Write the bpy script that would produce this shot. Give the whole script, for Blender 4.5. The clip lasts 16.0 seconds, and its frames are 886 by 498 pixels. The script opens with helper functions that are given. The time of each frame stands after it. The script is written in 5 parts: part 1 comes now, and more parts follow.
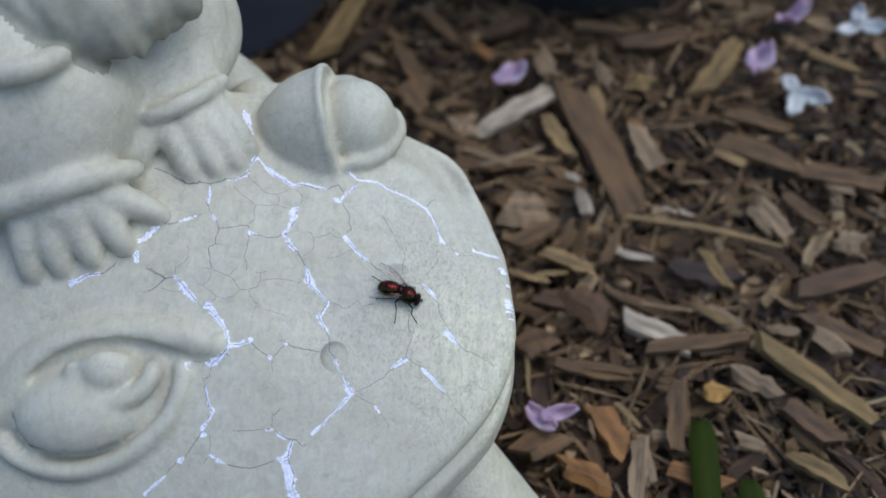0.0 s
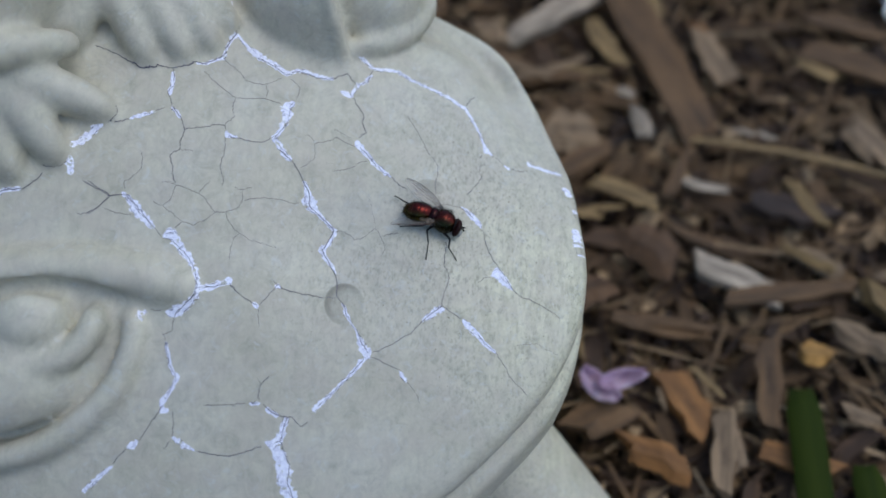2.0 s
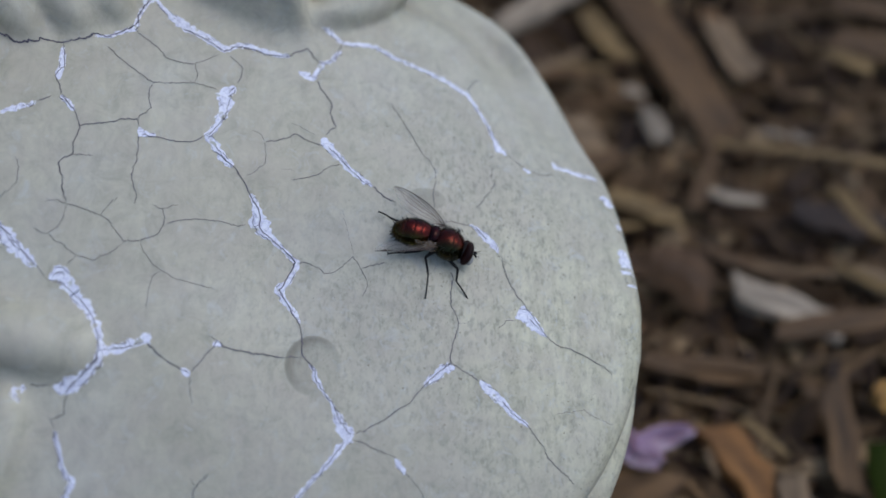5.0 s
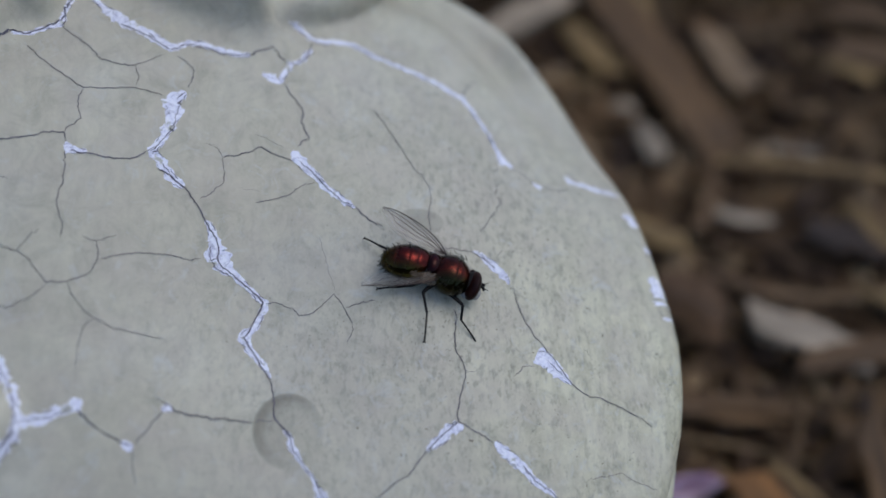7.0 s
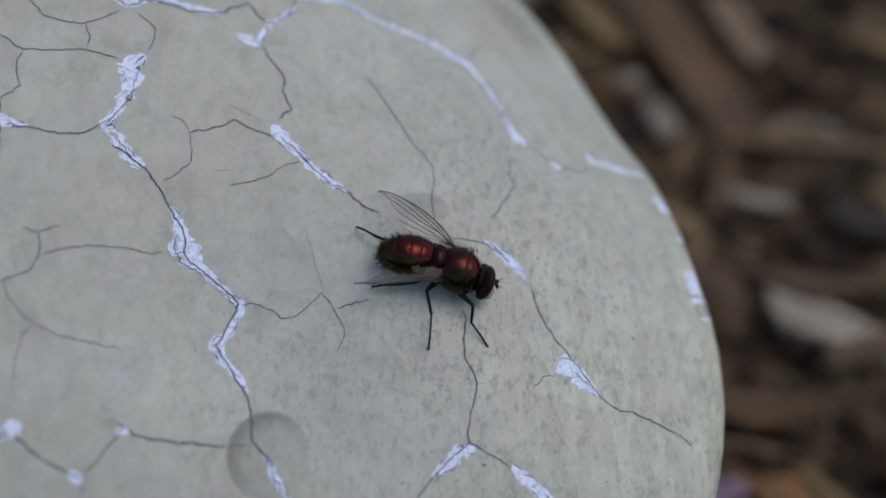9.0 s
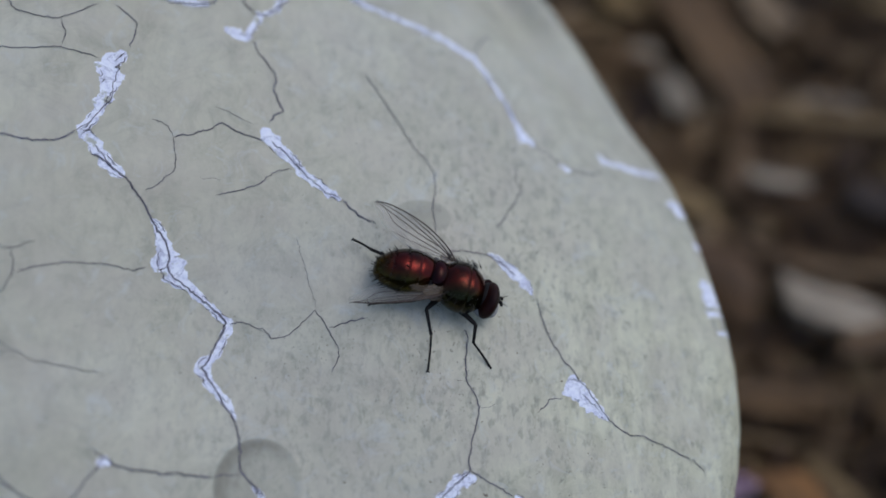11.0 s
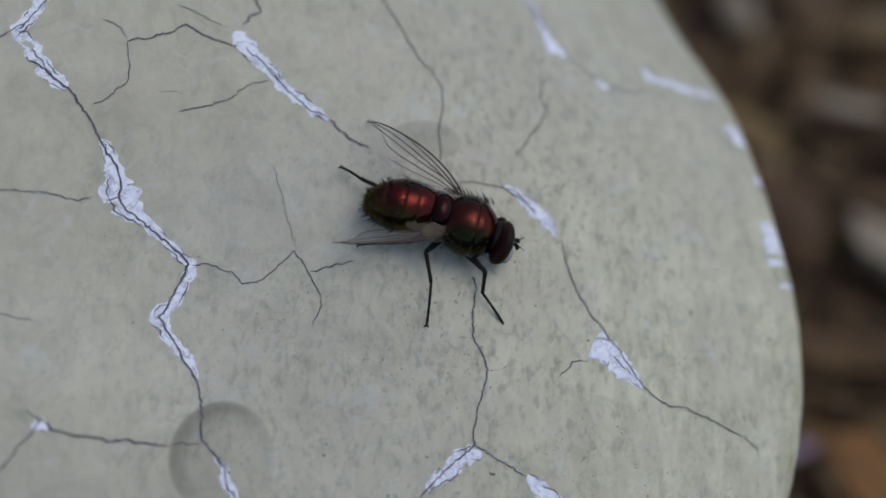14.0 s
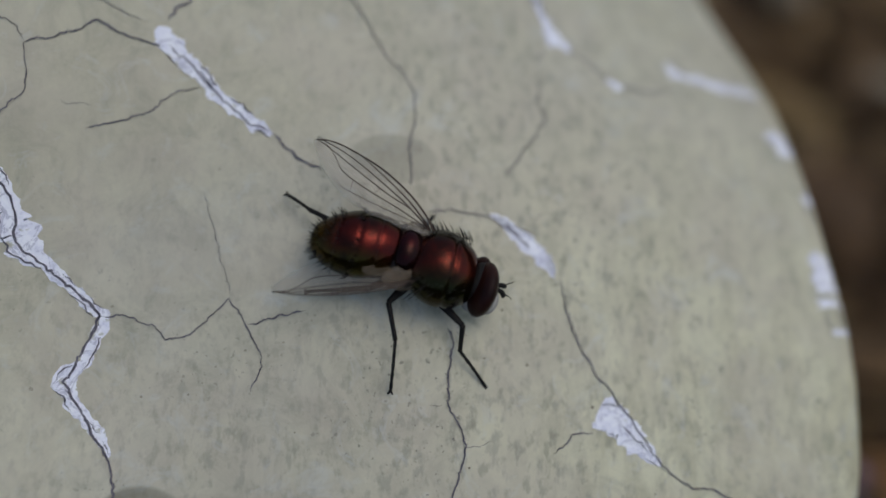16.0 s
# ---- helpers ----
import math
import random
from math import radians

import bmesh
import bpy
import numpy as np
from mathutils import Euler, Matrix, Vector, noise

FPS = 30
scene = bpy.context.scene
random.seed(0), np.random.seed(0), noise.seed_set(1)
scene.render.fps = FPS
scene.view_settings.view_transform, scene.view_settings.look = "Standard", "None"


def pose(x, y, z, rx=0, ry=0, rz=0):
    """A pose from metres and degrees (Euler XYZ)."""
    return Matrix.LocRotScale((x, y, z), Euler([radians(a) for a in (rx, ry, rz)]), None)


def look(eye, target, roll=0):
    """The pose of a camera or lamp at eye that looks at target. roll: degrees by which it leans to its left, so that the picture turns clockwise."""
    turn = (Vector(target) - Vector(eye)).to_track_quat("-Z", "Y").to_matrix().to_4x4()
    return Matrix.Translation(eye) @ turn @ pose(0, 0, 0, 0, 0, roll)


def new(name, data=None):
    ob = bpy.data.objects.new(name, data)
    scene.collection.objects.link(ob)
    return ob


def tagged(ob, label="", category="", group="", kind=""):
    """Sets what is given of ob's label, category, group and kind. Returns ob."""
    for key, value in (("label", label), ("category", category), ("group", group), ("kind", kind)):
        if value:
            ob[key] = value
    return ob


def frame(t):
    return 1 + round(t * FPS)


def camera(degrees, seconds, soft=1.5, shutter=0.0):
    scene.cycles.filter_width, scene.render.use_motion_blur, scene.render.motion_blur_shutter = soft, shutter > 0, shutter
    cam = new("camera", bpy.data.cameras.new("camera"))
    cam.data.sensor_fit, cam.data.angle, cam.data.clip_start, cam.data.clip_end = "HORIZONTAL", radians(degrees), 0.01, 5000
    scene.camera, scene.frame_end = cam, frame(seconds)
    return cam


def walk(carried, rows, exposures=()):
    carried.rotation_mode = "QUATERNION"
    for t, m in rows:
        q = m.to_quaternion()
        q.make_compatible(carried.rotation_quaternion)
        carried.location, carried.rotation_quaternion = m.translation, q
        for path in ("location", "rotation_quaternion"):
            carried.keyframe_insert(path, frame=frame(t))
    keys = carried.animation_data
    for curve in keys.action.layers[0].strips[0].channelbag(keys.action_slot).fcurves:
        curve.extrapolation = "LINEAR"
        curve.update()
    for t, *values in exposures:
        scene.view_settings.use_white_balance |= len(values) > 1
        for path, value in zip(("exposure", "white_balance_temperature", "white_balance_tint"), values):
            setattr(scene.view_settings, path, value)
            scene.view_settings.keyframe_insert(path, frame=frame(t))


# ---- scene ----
cam = camera(52.207, 16.0, soft=1.7)
PATH = [
    (0.0, (0.01031, -0.09461, 0.21563), (0.00568, -0.03703, 0.13401), -5.626),
    (0.5, (0.01006, -0.08680, 0.20405), (0.00529, -0.02991, 0.12195), -5.978),
    (1.0, (0.00659, -0.08307, 0.19048), (0.00296, -0.02758, 0.10737), -5.230),
    (1.5, (0.00115, -0.07665, 0.18137), (-0.00253, -0.02151, 0.09803), -4.352),
    (2.0, (-0.00096, -0.07326, 0.17306), (-0.00436, -0.01930, 0.08893), -4.489),
    (2.5, (-0.00258, -0.07137, 0.16739), (-0.00362, -0.01495, 0.08484), -2.631),
    (3.0, (-0.00528, -0.06688, 0.16120), (-0.00528, -0.01049, 0.07861), -2.299),
    (3.5, (-0.00556, -0.06115, 0.15782), (-0.00414, -0.00385, 0.07587), -1.440),
    (4.0, (-0.00891, -0.05838, 0.15208), (-0.00699, -0.00199, 0.06952), -0.841),
    (4.2, (-0.00745, -0.05680, 0.15055), (-0.00650, -0.00032, 0.06804), -2.043),
    (6.3, (-0.00771, -0.04782, 0.13236), (-0.00221, 0.01178, 0.05225), -0.355),
    (6.5, (-0.00689, -0.04595, 0.13221), (-0.00074, 0.01453, 0.05280), -0.375),
    (7.0, (-0.01032, -0.04358, 0.12856), (-0.00427, 0.01601, 0.04849), -0.123),
    (7.5, (-0.01027, -0.04174, 0.12512), (-0.00371, 0.01779, 0.04504), 0.001),
    (8.0, (-0.01137, -0.03890, 0.12308), (-0.00561, 0.01911, 0.04182), -0.210),
    (8.5, (-0.00910, -0.03760, 0.12103), (-0.00226, 0.02077, 0.04012), -0.001),
    (9.0, (-0.01107, -0.03595, 0.11989), (-0.00368, 0.02165, 0.03849), 0.971),
    (9.5, (-0.01123, -0.03364, 0.11849), (-0.00384, 0.02325, 0.03658), 0.895),
    (9.7, (-0.01125, -0.03398, 0.11900), (-0.00389, 0.02387, 0.03776), 0.652),
    (11.8, (-0.00937, -0.02802, 0.11878), (-0.00512, 0.02307, 0.03292), -0.187),
    (12.0, (-0.00981, -0.02994, 0.11757), (-0.00650, 0.02325, 0.03296), -1.138),
    (12.5, (-0.00754, -0.02455, 0.11086), (-0.00862, 0.02513, 0.02409), -5.306),
    (13.0, (-0.00684, -0.02351, 0.11091), (-0.00696, 0.02467, 0.02328), -4.383),
    (13.5, (-0.00582, -0.02423, 0.11009), (-0.00645, 0.02432, 0.02266), -5.096),
    (14.0, (-0.00663, -0.02449, 0.11004), (-0.00671, 0.02254, 0.02179), -4.143),
    (14.5, (-0.00547, -0.02420, 0.10897), (-0.00626, 0.02334, 0.02100), -4.862),
    (15.0, (-0.00585, -0.02130, 0.10778), (-0.00826, 0.02469, 0.01902), -6.906),
    (15.5, (-0.00413, -0.01900, 0.10534), (-0.00711, 0.02553, 0.01585), -7.642),
    (16.0, (-0.00318, -0.01659, 0.10270), (-0.00757, 0.02741, 0.01301), -9.218),
]
walk(cam, [(t, look(eye, target, roll)) for t, eye, target, roll in PATH],
     ((0.0, -0.37, 5510, 5), (1.0, -0.50, 5440, 5), (4.0, -0.79, 5540, 7), (6.5, -0.90, 5660, 8), (9.5, -1.01, 5660, 8), (12.0, -0.90, 5590, 6), (13.0, -1.02, 5710, 6), (14.5, -1.05, 6040, 5), (16.0, -1.11, 6290, 4)))
# Everything below is laid out in millimetres and scaled by MM.
MM = 0.001

# ---- sky and exposure ----
world = bpy.data.worlds.new("overcast_sky")
scene.world = world
world.use_nodes = True
sky = world.node_tree.nodes.new("ShaderNodeTexSky")
sky.sky_type = "NISHITA"
sky.sun_disc = False
sky.sun_elevation = radians(63)
sky.sun_rotation = radians(78)
sky.air_density, sky.dust_density, sky.ozone_density = 1.0, 3.0, 0.7
background = world.node_tree.nodes["Background"]
background.inputs["Strength"].default_value = 0.27
world.node_tree.links.new(sky.outputs["Color"], background.inputs["Color"])
sun_data = bpy.data.lights.new("sun", "SUN")
sun_data.energy, sun_data.angle, sun_data.color = 0.22, radians(45), (1.0, 0.98, 0.95)
sun = new("sun", sun_data)
sun.matrix_world = look((0.49, 0.10, 1.0), (0, 0, 0))


# ---- materials ----
class Nodes:
    """A short way to write node materials."""

    def __init__(self, name):
        self.mat = bpy.data.materials.new(name)
        self.mat.use_nodes = True
        self.tree = self.mat.node_tree
        self.bsdf = self.tree.nodes["Principled BSDF"]

    def add(self, kind, **sockets):
        node = self.tree.nodes.new(kind)
        for key, value in sockets.items():
            self.plug(value, node.inputs[key.replace("_", " ")])
        return node

    def plug(self, value, socket):
        if isinstance(value, bpy.types.NodeSocket):
            self.tree.links.new(value, socket)
        else:
            socket.default_value = value

    def where(self, scale=(1, 1, 1), turn=(0, 0, 0)):
        co = self.tree.nodes.new("ShaderNodeTexCoord")
        m = self.add("ShaderNodeMapping", Scale=scale, Rotation=turn)
        self.tree.links.new(co.outputs["Object"], m.inputs["Vector"])
        return m.outputs["Vector"]

    def noise(self, scale, detail=3.0, rough=0.55, at=None, distortion=0.0):
        n = self.add("ShaderNodeTexNoise", Scale=scale, Detail=detail, Roughness=rough, Distortion=distortion)
        self.tree.links.new(at or self.where(), n.inputs["Vector"])
        return n.outputs["Fac"]

    def ramp(self, value, *stops):
        r = self.tree.nodes.new("ShaderNodeValToRGB")
        while len(r.color_ramp.elements) < len(stops):
            r.color_ramp.elements.new(0.5)
        for e, (p, c) in zip(r.color_ramp.elements, stops):
            e.position = p
            e.color = (c, c, c, 1) if isinstance(c, (int, float)) else (*c, 1)
        self.plug(value, r.inputs["Fac"])
        return r.outputs["Color"]

    def mix(self, fac, a, b, blend="MIX"):
        m = self.tree.nodes.new("ShaderNodeMix")
        m.data_type, m.blend_type = "RGBA", blend
        self.plug(fac, m.inputs[0])
        for v, s in ((a, m.inputs[6]), (b, m.inputs[7])):
            self.plug((*v, 1) if isinstance(v, tuple) and len(v) == 3 else v, s)
        return m.outputs[2]

    def bump(self, height, distance, strength=1.0):
        b = self.add("ShaderNodeBump", Height=height, Distance=distance, Strength=strength)
        return b.outputs["Normal"]

    def finish(self, color, rough=0.6, normal=None, metal=0.0, **extra):
        self.plug((*color, 1) if isinstance(color, tuple) and len(color) == 3 else color, self.bsdf.inputs["Base Color"])
        self.plug(rough, self.bsdf.inputs["Roughness"])
        self.plug(metal, self.bsdf.inputs["Metallic"])
        if normal is not None:
            self.plug(normal, self.bsdf.inputs["Normal"])
        for key, value in extra.items():
            self.plug(value, self.bsdf.inputs[key.replace("_", " ")])
        return self.mat


def make_paint():
    n = Nodes("weathered_cream_paint")

    def spot(x, y, rx, ry):
        """A round spot on the crown, for paint tones, a water mark and a painted shadow: 1 in its middle, 0 outside."""
        co = n.tree.nodes.new("ShaderNodeTexCoord").outputs["Object"]
        off = n.add("ShaderNodeVectorMath")
        off.operation = "SUBTRACT"
        n.plug(co, off.inputs[0])
        off.inputs[1].default_value = (x * MM, y * MM, 0)
        part_ = n.add("ShaderNodeVectorMath")
        part_.operation = "MULTIPLY"
        n.plug(off.outputs[0], part_.inputs[0])
        part_.inputs[1].default_value = (1 / (rx * MM), 1 / (ry * MM), 0)
        size = n.add("ShaderNodeVectorMath")
        size.operation = "LENGTH"
        n.plug(part_.outputs[0], size.inputs[0])
        return size.outputs["Value"], part_.outputs[0]

    cloud = n.noise(70, 5, 0.6)
    col = n.ramp(cloud, (0.3, (0.49, 0.455, 0.325)), (0.52, (0.54, 0.505, 0.37)), (0.72, (0.58, 0.55, 0.43)))
    front, way = spot(9, -9, 17, 20)
    col = n.mix(n.ramp(front, (0.4, 0.55), (1.6, 0.0)), col, (0.56, 0.53, 0.33))
    streak = n.noise(850, 5, 0.6, n.where((1, 0.3, 1), (0, 0, radians(-6))))
    col = n.mix(0.26, col, n.ramp(streak, (0.34, 0.6), (0.5, 0.95), (0.68, 1.1)), "MULTIPLY")
    mottle = n.noise(2000, 4, 0.6, n.where((1, 0.5, 1)))
    near, way = spot(3, -6, 36, 36)
    worn = n.mix(1.0, n.ramp(n.noise(55, 3, 0.5), (0.36, 0.25), (0.6, 1.0)), n.ramp(near, (0.3, 1.0), (1.0, 0.12)), "MULTIPLY")
    col = n.mix(n.mix(1.0, n.ramp(mottle, (0.52, 0.0), (0.65, 0.7)), worn, "MULTIPLY"), col, (0.27, 0.25, 0.19))
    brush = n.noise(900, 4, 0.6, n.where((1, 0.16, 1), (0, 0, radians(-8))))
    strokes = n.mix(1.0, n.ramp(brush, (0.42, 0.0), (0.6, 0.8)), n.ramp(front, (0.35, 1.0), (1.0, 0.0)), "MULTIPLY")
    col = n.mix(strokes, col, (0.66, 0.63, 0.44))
    speck = n.ramp(n.noise(3600, 2, 0.5), (0.66, 0.0), (0.71, 0.9))
    patch = n.ramp(n.noise(190, 2, 0.5), (0.46, 0.0), (0.6, 1.0))
    col = n.mix(n.mix(1.0, n.mix(1.0, speck, patch, "MULTIPLY"), worn, "MULTIPLY"), col, (0.10, 0.09, 0.075))
    col = n.mix(0.75, col, n.ramp(n.noise(340, 7, 0.75, None, 0.8), (0.32, 0.72), (0.5, 0.98), (0.7, 1.16)), "MULTIPLY")
    col = n.mix(n.ramp(n.noise(260, 3), (0.4, 0.0), (0.65, 0.35)), col, (0.50, 0.44, 0.35))
    pits = n.ramp(n.noise(1900, 3, 0.55, n.where((1, 0.55, 1))), (0.55, 0.0), (0.68, 0.5))
    col = n.mix(n.mix(1.0, pits, worn, "MULTIPLY"), col, (0.24, 0.22, 0.15))
    dots = n.ramp(n.noise(2300, 1, 0.4), (0.775, 0.0), (0.79, 1.0))
    col = n.mix(n.mix(1.0, dots, worn, "MULTIPLY"), col, (0.09, 0.055, 0.03))
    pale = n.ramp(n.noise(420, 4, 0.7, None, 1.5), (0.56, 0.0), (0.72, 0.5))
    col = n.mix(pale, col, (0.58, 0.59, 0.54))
    d, way = spot(-19.5, -10.6, 2.9, 3.1)
    ring = n.ramp(d, (0.0, 0.34), (0.6, 0.38), (0.86, 0.7), (0.94, 0.6), (1.0, 0.0))
    sides = n.add("ShaderNodeSeparateXYZ", Vector=way)
    tilt = n.add("ShaderNodeMath")
    tilt.operation = "SUBTRACT"
    n.plug(sides.outputs["Y"], tilt.inputs[0])
    n.plug(sides.outputs["X"], tilt.inputs[1])
    upper = n.add("ShaderNodeMapRange", Value=tilt.outputs[0], From_Min=-1.2, From_Max=0.9, To_Min=0.12, To_Max=1.0).outputs[0]
    col = n.mix(n.mix(1.0, ring, upper, "MULTIPLY"), col, (0.15, 0.135, 0.09))
    # soft shadow behind the fly's far wing, painted into the colour
    d, way = spot(-7.2, 7.0, 2.2, 1.3)
    col = n.mix(n.ramp(d, (0.3, 0.6), (0.9, 0.45), (1.0, 0.0)), col, (0.28, 0.26, 0.19))
    nrm = n.bump(n.mix(0.5, streak, mottle), 0.00002, 0.5)
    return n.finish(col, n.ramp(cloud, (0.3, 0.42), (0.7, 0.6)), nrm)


def make_plaster():
    n = Nodes("bare_white_plaster")
    g = n.noise(1800, 5, 0.7)
    col = n.ramp(g, (0.30, (0.60, 0.59, 0.68)), (0.43, (0.84, 0.83, 0.90)), (0.58, (0.94, 0.93, 0.96)))
    line = n.noise(520, 5, 0.65, None, 1.5)
    col = n.mix(n.ramp(line, (0.475, 0.0), (0.5, 0.55), (0.525, 0.0)), col, (0.26, 0.24, 0.33))
    left = n.ramp(n.noise(700, 4, 0.65), (0.61, 0.0), (0.65, 0.9))
    col = n.mix(left, col, (0.50, 0.485, 0.37))
    return n.finish(col, 0.8, n.bump(g, 0.0001, 0.35))


def make_crack():
    n = Nodes("dirty_crack")
    g = n.noise(1200, 3)
    return n.finish(n.ramp(g, (0.3, (0.045, 0.038, 0.052)), (0.7, (0.18, 0.165, 0.19))), 0.9)


def make_soil():
    n = Nodes("dark_soil")
    g = n.noise(160, 6, 0.7)
    col = n.ramp(g, (0.3, (0.022, 0.016, 0.012)), (0.55, (0.06, 0.044, 0.032)), (0.8, (0.12, 0.088, 0.064)))
    return n.finish(col, 0.95, n.bump(g, 0.004, 1.0))


def make_wood(name, single):
    """Shredded bark and wood; single: for chips that are objects of their own."""
    n = Nodes(name)
    if single:
        rnd = n.tree.nodes.new("ShaderNodeObjectInfo").outputs["Random"]
    else:
        rnd = n.tree.nodes.new("ShaderNodeNewGeometry").outputs["Random Per Island"]
    base = n.ramp(rnd, (0.0, (0.032, 0.018, 0.008)), (0.3, (0.071, 0.037, 0.015)), (0.55, (0.124, 0.069, 0.024)),
                  (0.78, (0.214, 0.129, 0.053)), (1.0, (0.402, 0.278, 0.143)))
    fibre = n.mix(0.5, n.noise(260, 4, 0.65, n.where((0.12, 1, 1))), n.noise(1200, 3, 0.6, n.where((0.06, 1, 1))))
    col = n.mix(0.85, base, n.ramp(fibre, (0.32, 0.3), (0.5, 0.95), (0.66, 1.4)), "MULTIPLY")
    dirt = n.ramp(n.noise(90, 3), (0.4, 0.4), (0.6, 1.0))
    col = n.mix(0.6, col, dirt, "MULTIPLY")
    return n.finish(col, 0.85, n.bump(fibre, 0.0008, 0.8))


def make_toned_wood(name, tone):
    n = Nodes(name)
    fibre = n.mix(0.55, n.noise(320, 4, 0.65, n.where((0.1, 1, 1))), n.noise(1300, 3, 0.6, n.where((0.05, 1, 1))))
    spot = n.noise(110, 3)
    col = n.mix(0.85, tone, n.ramp(fibre, (0.34, 0.3), (0.5, 0.95), (0.64, 1.35)), "MULTIPLY")
    col = n.mix(0.5, col, n.ramp(spot, (0.35, 0.45), (0.6, 1.0)), "MULTIPLY")
    return n.finish(col, 0.8, n.bump(fibre, 0.0007, 0.8))


def make_wash():
    n = Nodes("brown_washed_paint")
    cloud = n.noise(140, 5, 0.65)
    col = n.ramp(cloud, (0.3, (0.20, 0.185, 0.125)), (0.55, (0.29, 0.275, 0.20)), (0.75, (0.38, 0.365, 0.28)))
    return n.finish(col, 0.6, n.bump(n.noise(1500, 4), 0.00004, 0.5))


WASH = make_wash()
PAINT, PLASTER, CRACK, SOIL = make_paint(), make_plaster(), make_crack(), make_soil()
CHIP, SHREDS = make_wood("bark_chip", True), make_wood("bark_shreds", False)
TONES = {1: (0.039, 0.021, 0.010), 2: (0.108, 0.058, 0.023), 3: (0.131, 0.073, 0.027), 4: (0.208, 0.131, 0.042), 5: (0.295, 0.192, 0.074),
         6: (0.251, 0.167, 0.086), 7: (0.440, 0.350, 0.240), 8: (0.239, 0.109, 0.027), 9: (0.423, 0.224, 0.050)}
TONED = {k: make_toned_wood("split_wood", v) for k, v in TONES.items()}


def make_black_plastic(name, tone):
    n = Nodes(name)
    g = n.noise(60, 4)
    return n.finish(n.mix(n.ramp(g, (0.4, 0.0), (0.7, 0.6)), tone, (0.06, 0.05, 0.045)), 0.55, n.bump(g, 0.0005, 0.4))


def make_petal(name, tone, pale):
    n = Nodes(name)
    g = n.noise(140, 3)
    return n.finish(n.mix(n.ramp(g, (0.35, 0.0), (0.65, 1.0)), tone, pale), 0.6, n.bump(g, 0.0006, 0.6), Subsurface_Weight=0.1, Subsurface_Scale=0.002)


def make_blade():
    n = Nodes("green_blade")
    g = n.noise(500, 3, 0.5, n.where((1, 0.05, 1)))
    return n.finish(n.ramp(g, (0.3, (0.016, 0.026, 0.001)), (0.7, (0.030, 0.042, 0.002))), 0.8, n.bump(g, 0.0003, 0.5), Specular_IOR_Level=0.12)


BLACK, SLATE = make_black_plastic("black_plastic", (0.03, 0.032, 0.03)), make_black_plastic("slate_plastic", (0.07, 0.076, 0.098))
PURPLE, WHITE_PETAL = make_petal("purple_petal", (0.32, 0.20, 0.29), (0.55, 0.44, 0.50)), make_petal("white_petal", (0.46, 0.45, 0.42), (0.64, 0.63, 0.58))
GREEN = make_blade()
LIGHT_BLOCK = make_toned_wood("light_block_wood", (0.07, 0.055, 0.04))


def mesh_of(name, verts, faces, mats, smooth=True):
    me = bpy.data.meshes.new(name)
    me.from_pydata(verts, [], faces)
    for m in mats:
        me.materials.append(m)
    me.polygons.foreach_set("use_smooth", [smooth] * len(me.polygons))
    me.update()
    return me


def smooth_line(points, per=6):
    out = []
    for i in range(len(points) - 1):
        p0, p1, p2, p3 = (Vector(points[max(0, min(len(points) - 1, i + k))]) for k in (-1, 0, 1, 2))
        for s in range(per):
            t = s / per
            out.append(0.5 * (2 * p1 + (p2 - p0) * t + (2 * p0 - 5 * p1 + 4 * p2 - p3) * t * t + (3 * p1 - p0 - 3 * p2 + p3) * t ** 3))
    out.append(Vector(points[-1]))
    return out


# ---- ground ----
def build_ground():
    bm = bmesh.new()
    fine = 48
    grid = [-150, -20, -4, -1.2] + [-0.6 + 1.2 * i / fine for i in range(fine + 1)] + [1.2, 4, 20, 150]
    rows = [[bm.verts.new((x, y, -0.006 + (0.004 * noise.noise((x * 25, y * 25, 3)) if abs(x) < 0.7 and abs(y) < 0.7 else 0))) for x in grid] for y in grid]
    for a, b in zip(rows, rows[1:]):
        for i in range(len(grid) - 1):
            bm.faces.new((a[i], a[i + 1], b[i + 1], b[i]))
    me = bpy.data.meshes.new("ground")
    bm.to_mesh(me)
    me.materials.append(SOIL)
    return tagged(new("ground", me), "dark damp garden soil under bark mulch", "ground", kind="structure")


build_ground()


def build_light_block(name, x0, x1, y0, y1, height, label):
    """A plain wall that closes the garden outside the view, added to hold back low light."""
    verts = [(x, y, z) for z in (-0.1, height) for x, y in ((x0, y0), (x1, y0), (x1, y1), (x0, y1))]
    faces = [(3, 2, 1, 0), (4, 5, 6, 7), (0, 1, 5, 4), (1, 2, 6, 5), (2, 3, 7, 6), (3, 0, 4, 7)]
    return tagged(new(name, mesh_of(name, verts, faces, (LIGHT_BLOCK,), False)), label, "wall", kind="structure")


# unseen walls, added to dim the light from the south and west
build_light_block("wall_south", -2.6, 3.2, -1.65, -1.5, 0.55, "plain dark wall added out of view to block low light")
build_light_block("wall_west", -2.6, -2.45, -1.5, 2.2, 0.5, "plain dark wall added out of view to block low light")


